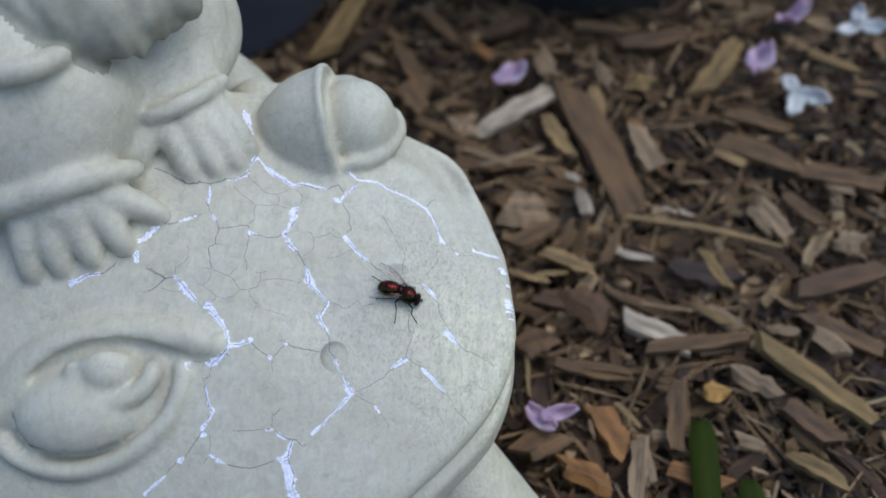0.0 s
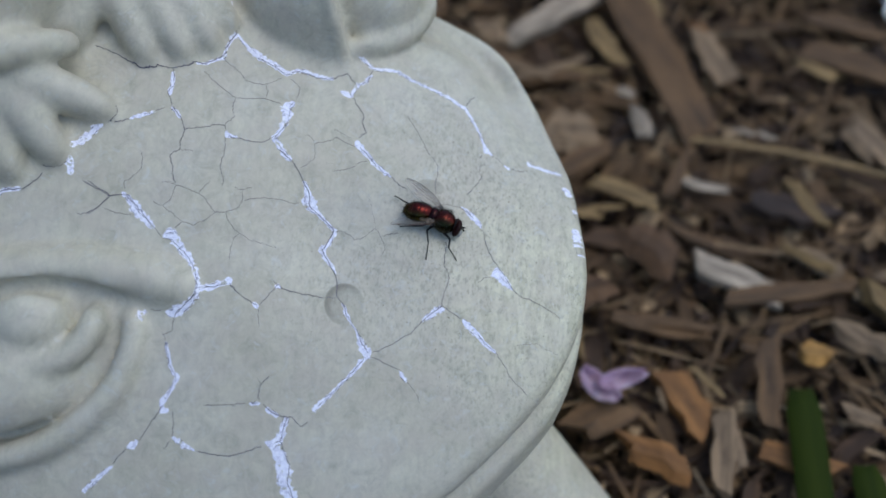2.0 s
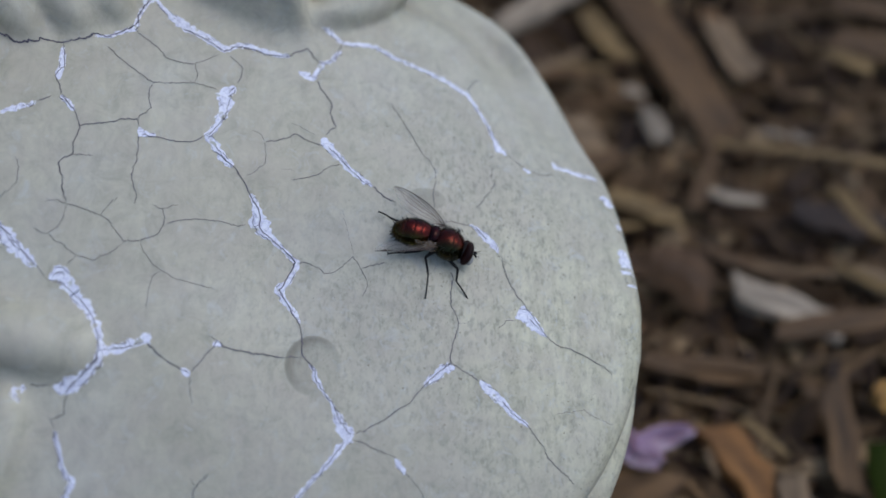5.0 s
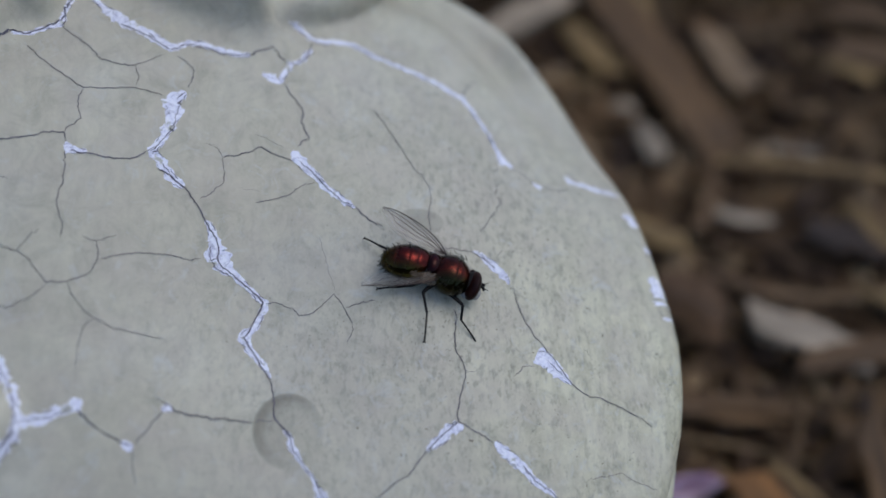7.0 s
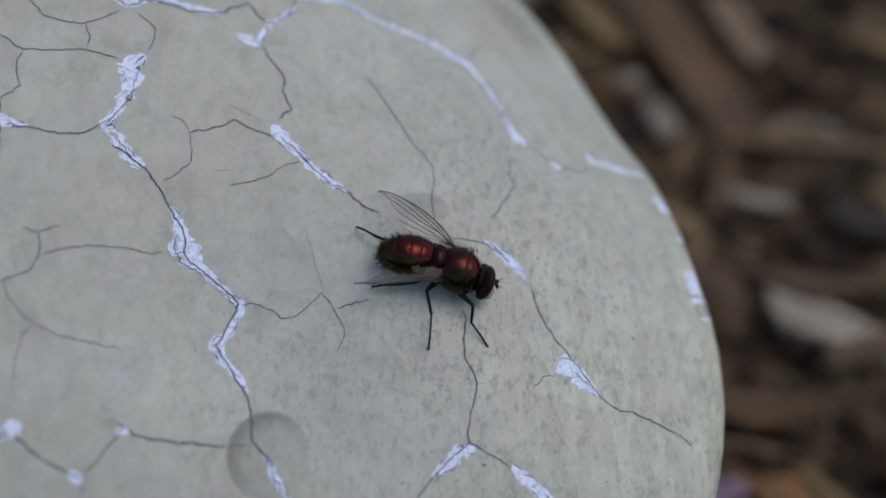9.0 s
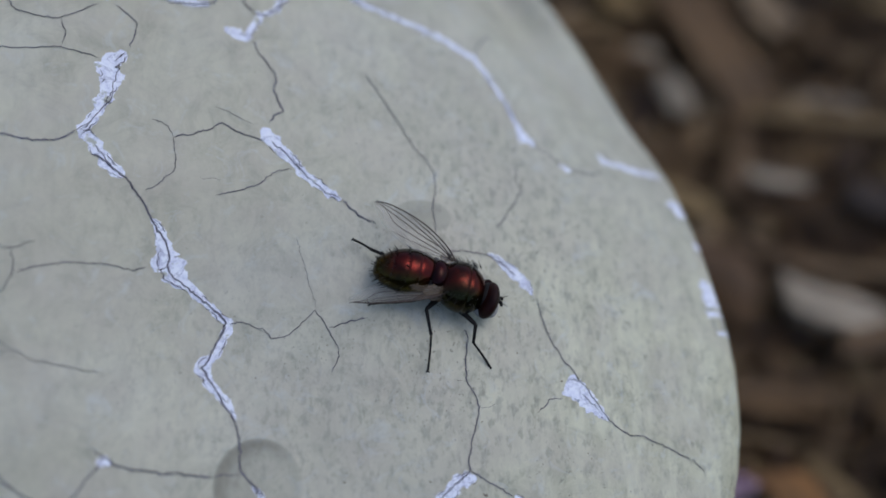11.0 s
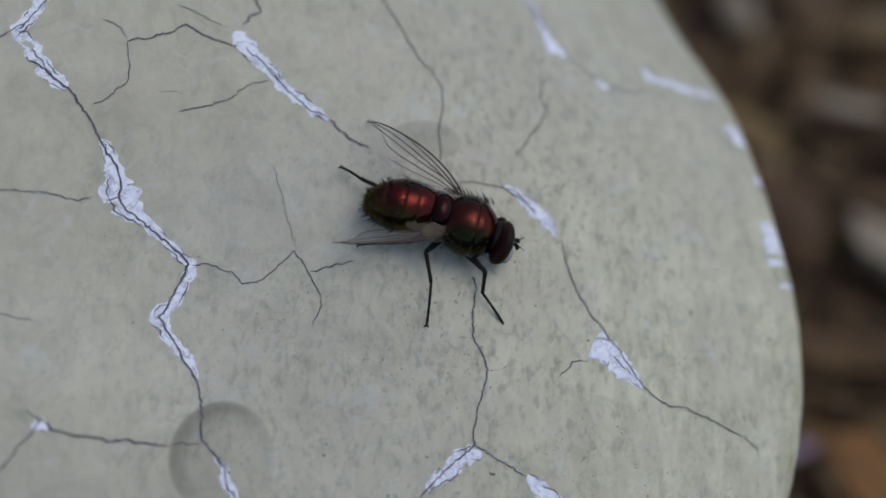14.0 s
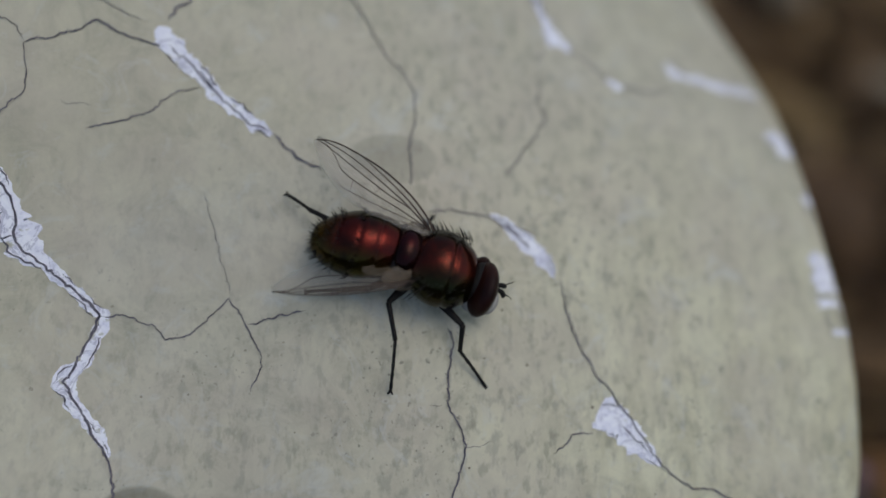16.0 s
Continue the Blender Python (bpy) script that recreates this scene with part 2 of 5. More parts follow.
# ---- the statue ----
class Sculpt:
    """A solid modelled as a signed distance on a grid of millimetres, blended softly, and turned into one mesh."""

    def __init__(self, low, high, step):
        self.low, self.step = np.array(low, float), step
        self.shape = tuple(int((h - l) / step) + 1 for l, h in zip(low, high))
        self.d = np.full(self.shape, 50.0, np.float32)

    def window(self, low, high, pad):
        sl, axes = [], []
        for i in range(3):
            a = max(0, int((low[i] - pad - self.low[i]) / self.step))
            b = min(self.shape[i], int((high[i] + pad - self.low[i]) / self.step) + 2)
            sl.append(slice(a, max(a, b)))
            axes.append((self.low[i] + self.step * np.arange(a, max(a, b))).astype(np.float32))
        x, y, z = axes
        return tuple(sl), x[:, None, None], y[None, :, None], z[None, None, :]

    def blend(self, sl, e, k, cut=False):
        d = self.d[sl]
        if d.size == 0:
            return
        if cut:
            h = np.clip(0.5 - 0.5 * (d + e) / k, 0, 1)
            self.d[sl] = d * (1 - h) - e * h + k * h * (1 - h)
        else:
            h = np.clip(0.5 + 0.5 * (d - e) / k, 0, 1)
            self.d[sl] = d * (1 - h) + e * h - k * h * (1 - h)

    def rod(self, a, b, ra, rb, k=1.5, cut=False):
        a, b = np.array(a, np.float32), np.array(b, np.float32)
        r = max(ra, rb)
        sl, x, y, z = self.window(np.minimum(a, b) - r, np.maximum(a, b) + r, 3 * k + 2)
        ab = b - a
        t = np.clip(((x - a[0]) * ab[0] + (y - a[1]) * ab[1] + (z - a[2]) * ab[2]) / float(ab @ ab + 1e-6), 0, 1)
        e = np.sqrt((x - a[0] - t * ab[0]) ** 2 + (y - a[1] - t * ab[1]) ** 2 + (z - a[2] - t * ab[2]) ** 2) - (ra + (rb - ra) * t)
        self.blend(sl, e, k, cut)

    def chain(self, points, radii, k=1.5, cut=False):
        """A rod that bends smoothly through the points."""
        fine = smooth_line([(*p, r) for p, r in zip(points, radii)], 5)
        for a, b in zip(fine, fine[1:]):
            self.rod(tuple(a)[:3], tuple(b)[:3], a[3], b[3], k, cut)

    def egg(self, c, radii, k=2.0, turn=(0, 0, 0), cut=False, plane=None):
        m = np.array(Euler([radians(a) for a in turn]).to_matrix().transposed(), np.float32)
        r = max(radii)
        sl, x, y, z = self.window([v - r for v in c], [v + r for v in c], 3 * k + 2)
        p, q, s = x - c[0], y - c[1], z - c[2]
        u = [(m[i, 0] * p + m[i, 1] * q + m[i, 2] * s) / radii[i] for i in range(3)]
        n0 = np.sqrt(u[0] ** 2 + u[1] ** 2 + u[2] ** 2)
        n1 = np.sqrt((u[0] / radii[0]) ** 2 + (u[1] / radii[1]) ** 2 + (u[2] / radii[2]) ** 2)
        e = n0 * (n0 - 1) / (n1 + 1e-6)
        if plane is not None:
            (px, py, pz), (nx, ny, nz) = plane
            e = soft_max(e, nx * (x - px) + ny * (y - py) + nz * (z - pz), 0.4)
        self.blend(sl, e, k, cut)

    def everywhere(self, fn, k):
        sl, x, y, z = self.window(self.low, self.low + np.array(self.shape) * self.step, 0)
        self.blend(sl, fn(x, y, z), k)

    def skin(self):
        d = np.pad(self.d, 1, constant_values=5.0)
        low = self.low - self.step
        inside = d < 0
        n = np.array(d.shape) - 1
        total, count = np.zeros((*n, 3), np.float32), np.zeros(n, np.float32)
        ways = [(dx, dy, dz) for dx in (0, 1) for dy in (0, 1) for dz in (0, 1)]

        def corner(arr, w):
            return arr[w[0]:w[0] + n[0], w[1]:w[1] + n[1], w[2]:w[2] + n[2]]

        for a in ways:
            for ax in range(3):
                if a[ax]:
                    continue
                b = tuple(1 if i == ax else a[i] for i in range(3))
                cross = corner(inside, a) != corner(inside, b)
                i, j, l = np.nonzero(cross)
                da, db = corner(d, a)[i, j, l], corner(d, b)[i, j, l]
                t = da / (da - db)
                for c in range(3):
                    total[i, j, l, c] += a[c] + (t if c == ax else 0)
                count[i, j, l] += 1
        cells = np.nonzero(count)
        number = np.full(n, -1, np.int32)
        number[cells] = np.arange(len(cells[0]))
        verts = (np.stack(cells, 1) + total[cells] / count[cells][:, None]) * self.step + low
        quads = []
        for ax in range(3):
            u, v = (ax + 1) % 3, (ax + 2) % 3
            size = [n[i] if i == ax else n[i] - 1 for i in range(3)]
            at = [0 if i == ax else 1 for i in range(3)]
            up = list(at)
            up[ax] += 1
            p = inside[at[0]:at[0] + size[0], at[1]:at[1] + size[1], at[2]:at[2] + size[2]]
            q = inside[up[0]:up[0] + size[0], up[1]:up[1] + size[1], up[2]:up[2] + size[2]]
            idx = np.stack(np.nonzero(p != q), 1)
            flip = p[tuple(idx.T)]
            idx = idx + np.array(at)
            ring = []
            for du, dv in ((1, 1), (0, 1), (0, 0), (1, 0)):
                o = idx.copy()
                o[:, u] -= du
                o[:, v] -= dv
                ring.append(number[tuple(o.T)])
            f = np.stack(ring, 1)
            f[~flip] = f[~flip][:, ::-1]
            quads.append(f)
        faces = np.concatenate(quads)
        for amount in (0.5, -0.52, 0.5, -0.52, 0.5, 0.3):
            acc, cnt = np.zeros_like(verts), np.zeros(len(verts))
            for i in range(4):
                a, b = faces[:, i], faces[:, (i + 1) % 4]
                for s, e in ((a, b), (b, a)):
                    for c in range(3):
                        acc[:, c] += np.bincount(s, verts[e, c], len(verts))
                    cnt += np.bincount(s, minlength=len(verts))
            verts = verts + amount * (acc / cnt[:, None] - verts)
        return verts, faces


S0, SX, SY, SXX, SXY, SYY = 0.0617, -0.2638, 0.2337, -0.1614, -0.4127, -0.4058


HEAD = (-27.0, 3.0)


def rim_radius(a):
    """The outline of the head seen from above, by the angle round its middle."""
    return 43.9 + 4.6 * np.exp(-((a - 0.89) / 0.19) ** 2) + 0.8 * np.exp(-((a - 0.6) / 0.16) ** 2) - 1.2 * np.exp(-((a - 0.1) / 0.22) ** 2) - 1.6 * np.exp(-((a + 0.85) / 0.35) ** 2)


def crown(x, y):
    """Height in millimetres of the smooth top of the frog's head."""
    drop = 0.01 * np.maximum(0, 0.6 * x + 0.8 * y - 20) ** 2 * (np.asarray(x) > -14)
    # a valley between the crown and the flared lip behind the far eye
    a = np.arctan2(y - HEAD[1], x - HEAD[0])
    inside = rim_radius(a) - np.sqrt((x - HEAD[0]) ** 2 + (y - HEAD[1]) ** 2)
    valley = 4.4 * np.exp(-((a - 0.80) / 0.30) ** 2) * np.exp(-((inside - 4.6) / np.where(inside < 4.6, 3.0, 4.2)) ** 2)
    sag = 3.6 * np.exp(-((a - 0.44) / 0.2) ** 2) * np.clip((9 - inside) / 9, 0, 1) ** 1.5
    hollow = valley + sag + 2.0 * np.exp(-((x + 21.5) ** 2 + (y + 2) ** 2) / 98)
    x, y = x * MM, y * MM
    return -hollow - drop * np.clip((x / MM + 14) / 10, 0, 1) + (S0 + SX * x + SY * y + 10 * (SXX * x * x + SXY * x * y + SYY * y * y)) / MM


def soft_max(a, b, k):
    h = np.clip(0.5 - 0.5 * (b - a) / k, 0, 1)
    return b * (1 - h) + a * h + k * h * (1 - h)


def plan_distance(x, y, grow=0.0):
    """How far outside the outline of the head, seen from above; a second round widens it behind the near eye."""
    a = np.arctan2(y - HEAD[1], x - HEAD[0])
    r = rim_radius(a) + grow
    one = np.sqrt((x - HEAD[0]) ** 2 + (y - HEAD[1]) ** 2) - r
    two = np.sqrt((x + 62) ** 2 + (y + 4) ** 2) - 46 - grow
    h = np.clip(0.5 + 0.5 * (two - one) / 12.0, 0, 1)
    return two * (1 - h) + one * h - 12.0 * h * (1 - h)


def upper_head(x, y, z):
    top = (z - crown(x, y)) * 0.93
    rim = plan_distance(x, y)
    deep = 3.8 + 9.0 * np.clip((-rim - 4.0) / 3.0, 0, 1)
    return soft_max(soft_max(top, rim, 2.0), (crown(x, y) - deep - z) * 0.6, 0.8)


def lower_jaw(x, y, z):
    top = (z - crown(x, y) + 4.7) * 0.93
    side = np.clip((-np.arctan2(y - HEAD[1], x - HEAD[0]) - 0.1) / 0.5, 0, 1)
    return soft_max(soft_max(top, plan_distance(x, y, -0.6 + 2.4 * side), 1.0), crown(x, y) - 13.0 - z, 2.5)


def hair_locks():
    """Strands that fall from the head of the child, each a line of (x, y, z, radius)."""
    west = [(-79.3, 44.1, 114.2), (-72.7, 36.5, 112.4), (-67.0, 31.5, 109.2), (-63.1, 30.4, 104.1)]
    middle = [(-63.4, 43.5, 113.8), (-59.0, 36.5, 111.6), (-55.6, 32.0, 108.0), (-54.7, 30.5, 102.5)]
    east = [(-46.9, 51.5, 106.7), (-45.3, 44.0, 106.0), (-45.1, 42.5, 103.8), (-45.5, 43.1, 101.0)]
    rng, locks = random.Random(9), []
    for i in range(15):
        u = i / 14 * 2
        a, b, t = (west, middle, u) if u < 1 else (middle, east, u - 1)
        line = []
        for k, (p, q) in enumerate(zip(a, b)):
            sway = rng.uniform(-0.9, 0.9)
            line.append((p[0] + (q[0] - p[0]) * t + sway, p[1] + (q[1] - p[1]) * t, p[2] + (q[2] - p[2]) * t + rng.uniform(-0.7, 1.3), (4.2, 3.0, 2.1, 1.1)[k]))
        locks.append(line)
    return locks


def sculpt_statue():
    s = Sculpt((-112, -50, 0), (28, 98, 128), 0.8)
    s.everywhere(upper_head, 0.1)
    s.everywhere(lower_jaw, 0.3)
    # body, front foot and back of the frog
    s.egg((-45, 20, 18), (62, 56, 34), 6)
    s.rod((0, -18, 22), (17, -36, 4), 12, 13, 4)
    s.egg((-75, 52, 40), (42, 40, 42), 6)
    s.egg((-40, 50, 62), (9, 8, 14), 3)
    s.egg((-31, 54, 64), (6, 6, 9), 2)
    # eye that faces away: hooded lid cut flat, ball, lower rim
    n, c = Vector((0.99, 0.06, 0.10)).normalized(), Vector((-20.6, 38.6, 71.5))
    south = Vector((0.06, -0.99, 0)).normalized()
    up = south.cross(n).normalized()
    up = up if up.z > 0 else -up
    s.egg(tuple(c), (18.0, 12.6, 16.2), 0.8, (0, -5.8, 3.5), plane=(tuple(c), tuple(n)))
    s.egg((-21.5, 37.6, 62.0), (19.5, 16.0, 17.0), 2.5, (0, -5.8, 3.5), plane=(tuple(c), tuple(n)))
    s.egg((-16.9, 40.2, 72.6), (9.2, 9.6, 9.8), 0.3)
    edge = [c + south * (12.4 * math.cos(a)) + up * (16.0 * math.sin(a)) - n * 0.1 for a in (radians(-12 + 13.2 * i) for i in range(15))]
    s.chain([tuple(p) for p in edge], [0.85] * 15, 0.4)
    s.chain([(-19.5, 28.5, 72.5), (-15.8, 29.7, 71.9), (-12.2, 31.9, 71.1), (-9.0, 36.2, 70.2), (-7.7, 41.3, 69.6), (-9.0, 45.1, 70.3)], [1.0, 1.5, 1.7, 1.7, 1.6, 1.4], 0.8)
    s.egg((-19.0, 46.5, 76.0), (5.0, 3.5, 4.0), 0.5)
    # eye that faces the camera: brow with an undercut, hollow, lids, ball
    s.chain([(-89.5, -22.1, 56.4), (-83.9, -18.7, 59.8), (-79.4, -13.8, 63.7), (-72.9, -10.1, 66.6), (-64.7, -8.1, 67.8), (-55.1, -7.7, 67.5), (-47.6, -8.3, 66.4), (-41.8, -9.2, 65.1)], [1.9, 2.0, 2.1, 2.2, 2.2, 2.0, 1.8, 1.1], 3.0)
    s.egg((-68.5, -19.3, 58.3), (13.6, 9.3, 8.2), 1.0, (34, -4, 6))
    s.chain([(-79.3, -21.2, 59.9), (-74.5, -26.0, 56.8), (-67.2, -27.8, 55.9), (-59.8, -27.0, 57.0), (-53.9, -23.6, 59.3), (-50.7, -18.8, 62.0), (-49.6, -14.6, 64.3)], [1.2, 1.4, 1.5, 1.5, 1.4, 1.3, 1.0], 1.2, True)
    s.chain([(-83.9, -24.6, 56.1), (-80.8, -27.0, 54.6), (-73.5, -29.3, 53.6), (-66.0, -29.3, 54.2), (-58.7, -27.3, 56.0), (-52.5, -23.5, 58.7), (-49.4, -19.3, 61.1), (-48.3, -15.8, 63.0), (-48.4, -13.4, 64.1)], [1.6, 1.7, 1.8, 1.8, 1.8, 1.7, 1.6, 1.4, 1.0], 0.9)
    s.chain([(-68.6, -13.2, 67.2), (-67.5, -16.6, 65.3), (-64.5, -19.1, 64.0), (-60.7, -19.8, 63.5), (-56.7, -18.9, 63.7), (-54.0, -16.1, 64.7), (-53.2, -13.4, 65.5)], [1.2, 1.5, 1.6, 1.6, 1.5, 1.4, 1.1], 1.2)
    s.egg((-62.1, -13.9, 65.4), (5.6, 5.0, 4.6), 0.9)
    s.chain([(-76.4, -15.3, 65.2), (-71.7, -13.1, 67.2), (-67.2, -11.7, 68.4), (-61.8, -10.8, 68.7), (-56.6, -10.7, 68.1), (-51.4, -11.4, 66.9), (-47.2, -12.3, 65.6)], [0.9, 1.1, 1.2, 1.2, 1.2, 1.0, 0.6], 0.8, True)
    # first hand of the child, with its sleeve
    s.rod((-53.5, 32.0, 85.7), (-52.3, 29.4, 83.7), 3.4, 3.2, 1.2)
    s.rod((-49.1, 34.2, 85.5), (-48.6, 31.7, 84.2), 3.6, 3.4, 1.2)
    s.rod((-45.2, 37.1, 84.5), (-44.8, 34.7, 83.3), 3.2, 3.0, 1.2)
    for tip, mid, root in (((-48.2, 22.4, 78.8), (-50.1, 25.5, 81.6), (-51.8, 28.9, 84.0)), ((-43.1, 23.7, 78.0), (-45.7, 27.1, 81.2), (-48.5, 30.8, 84.0)), ((-39.3, 25.8, 77.5), (-42.3, 29.4, 80.8), (-45.9, 32.9, 83.7)), ((-37.3, 29.4, 77.7), (-40.0, 32.4, 80.5), (-43.6, 35.4, 83.2))):
        s.chain([tip, mid, root], [1.55, 2.05, 2.5], 1.3)
    s.chain([(-58.3, 23.4, 81.0), (-57.4, 26.0, 83.2), (-55.2, 30.2, 85.1)], [1.7, 2.2, 2.8], 1.3)
    s.rod((-48.9, 36.0, 83.1), (-52.0, 41.0, 85.5), 4.2, 4.8, 2)
    s.chain([(-57.4, 29.8, 87.9), (-53.2, 29.5, 88.9), (-48.5, 31.6, 89.3), (-44.8, 35.7, 88.5), (-42.6, 41.3, 85.9)], [1.5, 1.8, 1.9, 1.8, 1.5], 0.4)
    s.chain([(-55.5, 37.6, 85.0), (-56.5, 45.7, 89.2), (-55.8, 52.8, 93.6)], [5.8, 7.5, 9], 2)
    s.chain([(-50.0, 42.4, 83.7), (-51.1, 50.6, 86.0), (-51.5, 56.5, 90.2)], [5.8, 7.0, 8], 2)
    s.chain([(-48.6, 49.1, 83.2), (-49.4, 58.7, 83.4), (-51.7, 64.0, 87.0)], [5, 7, 8], 2)
    # second hand, with the robe
    s.rod((-77.2, 10.5, 81.7), (-69.9, 11.8, 82.6), 4.2, 4.6, 2)
    s.rod((-69.9, 11.8, 82.6), (-62.2, 14.6, 82.6), 4.6, 3.8, 2)
    for tip, mid, root in (((-59.8, 7.4, 75.5), (-61.9, 9.7, 78.8), (-64.1, 12.3, 81.6)), ((-65.7, 5.0, 75.0), (-67.2, 7.7, 78.5), (-68.5, 10.5, 81.7)), ((-71.7, 3.5, 74.5), (-72.4, 6.0, 78.2), (-72.9, 9.0, 81.4)), ((-77.4, 2.6, 74.3), (-77.5, 5.2, 77.8), (-77.1, 8.1, 80.8))):
        s.chain([tip, mid, root], [1.9, 2.5, 3.0], 1.3)
    s.chain([(-53.5, 13.5, 77.3), (-57.3, 14.1, 79.7), (-61.7, 14.4, 82.0)], [1.7, 2.3, 2.8], 1.3)
    s.chain([(-82.3, 9.1, 86.3), (-75.1, 9.8, 88.3), (-68.5, 11.3, 89.5), (-62.4, 14.8, 88.2), (-57.2, 19.7, 84.1)], [2.3, 2.5, 2.5, 2.4, 1.8], 0.9)
    s.chain([(-74.4, 19.2, 84.2), (-73.2, 24.8, 89.1), (-71.1, 31.6, 92.8)], [8.6, 12, 14.5], 2.5)
    s.chain([(-65.4, 22.9, 82.4), (-64.3, 32.4, 86.9), (-62.8, 39.3, 90.9)], [4.5, 5.5, 7], 2.5)
    s.chain([(-88.1, 19.9, 85.6), (-82.2, 27.5, 93.1), (-78.4, 35.0, 98.9)], [12, 14, 15], 3)
    s.chain([(-74.0, 20.9, 108.8), (-68.4, 22.4, 108.7), (-64.5, 27.7, 106.7)], [2.0, 2.0, 1.8], 1.2)
    # locks of hair
    for lock in hair_locks():
        s.chain([p[:3] for p in lock], [p[3] for p in lock], 0.5)
    return s.skin()


def build_statue():
    verts, faces = sculpt_statue()
    points = [tuple(v) for v in (verts * MM).tolist()]
    polys = faces.tolist()
    from mathutils.bvhtree import BVHTree
    skin = BVHTree.FromPolygons([Vector(p) for p in points], polys)
    kinds = [0] * len(polys)
    seed = [0]

    def on_skin(x, y, lift, free=False):
        hit = skin.ray_cast(Vector((x * MM, y * MM, 0.15)), Vector((0, 0, -1)))
        if not free and (hit[0] is None or abs(hit[0].z / MM - crown(x, y)) > 0.8):
            hit = skin.find_nearest(Vector((x * MM, y * MM, (crown(x, y) + 0.3) * MM)))
            if hit[3] > 0.9 * MM:
                return None
        return None if hit[0] is None else hit[0] + hit[1] * (lift * MM)

    def path(ctrl, step, jitter):
        """A wandering line (x, y, width) through the control points, in millimetres."""
        seed[0] += 1
        out = []
        for (ax, ay, aw), (bx, by, bw) in zip(ctrl, ctrl[1:]):
            n = max(2, int(math.hypot(bx - ax, by - ay) / step))
            for i in range(n):
                t = i / n
                x, y = ax + (bx - ax) * t, ay + (by - ay) * t
                env = min(1, 4 * t * (1 - t) + 0.15)
                x += env * jitter * (noise.noise((x * 1.6, y * 1.6, seed[0])) + 0.8 * noise.noise((x * 5.1, y * 5.1, seed[0] + 50)))
                y += env * jitter * (noise.noise((x * 1.6, y * 1.6, seed[0] + 9)) + 0.8 * noise.noise((x * 5.1, y * 5.1, seed[0] + 70)))
                out.append((x, y, aw + (bw - aw) * t))
        out.append(ctrl[-1])
        return out

    def strip(line, lift, kind, ragged, taper, free=False):
        prev = None
        count = len(line)
        across = max(1, math.ceil(max(p[2] for p in line) / 0.45))
        for i, (x, y, width) in enumerate(line):
            reach = max(1, int(width / 0.16))
            x0, y0, w0 = line[max(0, i - reach)]
            x1, y1, w1 = line[min(count - 1, i + reach)]
            l = math.hypot(x1 - x0, y1 - y0) or 1
            nx, ny = -(y1 - y0) / l, (x1 - x0) / l
            end = min(1, (i + 0.4) / taper, (count - 0.6 - i) / taper)
            reachings = []
            for side in (1, -1):
                v = noise.noise((x * 1.3 * ragged, y * 1.3 * ragged, seed[0] + side * 7)) + 0.4 * noise.noise((x * 4 * ragged, y * 4 * ragged, seed[0] + side * 3))
                reachings.append(side * 0.5 * width * end * max(0.15, 1 + (0.62 if kind == 1 else 0.7) * v))
            row = [on_skin(x + nx * w, y + ny * w, lift, free) for w in (reachings[0] + (reachings[1] - reachings[0]) * c / across for c in range(across + 1))]
            if None in row or (prev is not None and abs(row[0].z - points[prev][2]) > 0.0009):
                prev = None
                continue
            base = len(points)
            points.extend(tuple(p) for p in row)
            if prev is not None:
                for c in range(across):
                    polys.append((prev + c, prev + c + 1, base + c + 1, base + c))
                    kinds.append(kind)
            prev = base

    def flaked(*ctrl, free=False):
        line = path([(x, y, w) for x, y, w in ctrl], 0.13, 0.16)
        strip(line, 0.03, 1, 1.6, 1.5, free)
        # broken dark edges where the lifted paint stands off the plaster
        for side, level in ((1, 0.02), (-1, 0.02), (0.15, 0.12)):
            run = []
            for i, (x, y, w) in enumerate(line):
                x0, y0, w0 = line[max(0, i - 4)]
                x1, y1, w1 = line[min(len(line) - 1, i + 4)]
                l = math.hypot(x1 - x0, y1 - y0) or 1
                off = side * w * (0.4 + 0.16 * noise.noise((x * 3.0, y * 3.0, side * 9)))
                there = noise.noise((x * 0.9, y * 0.9, side * 31 + 4)) > level and w > 0.3
                if there:
                    run.append((x - (y1 - y0) / l * off, y + (x1 - x0) / l * off, 0.07 + 0.05 * noise.noise((x * 2.2, y * 2.2, 77))))
                if run and (not there or i == len(line) - 1):
                    if len(run) > 4:
                        strip(run, 0.06, 2, 2.2, 3, free)
                    run = []

    def hairline(width, *ctrl):
        strip(path([(x, y, 0.01 + width * (0.58 if width > 0.14 else 0.5)) for x, y in ctrl], 0.11, 0.15), 0.05, 2, 2.2, 3)

    hairline(0.22, (-55.5, 23.3), (-53.9, 22.9), (-51.9, 22.1), (-50.6, 21.2), (-48.6, 20.3), (-46.9, 20.7), (-46.6, 21.1), (-44.5, 21.0), (-42.2, 21.6), (-41.5, 22.3), (-40.1, 22.3), (-38.6, 23.2), (-37.5, 24.0), (-36.8, 26.7), (-35.9, 28.1))
    flaked((-41.4, 22.1, 0.29), (-40.1, 22.3, 0.43), (-38.6, 23.1, 0.43), (-37.5, 23.7, 0.58), (-37.2, 25.0, 0.36), (-36.7, 27.0, 0.44), (-35.9, 27.9, 0.66))
    hairline(0.18, (-35.9, 28.1), (-36.1, 28.4), (-36.2, 29.5))
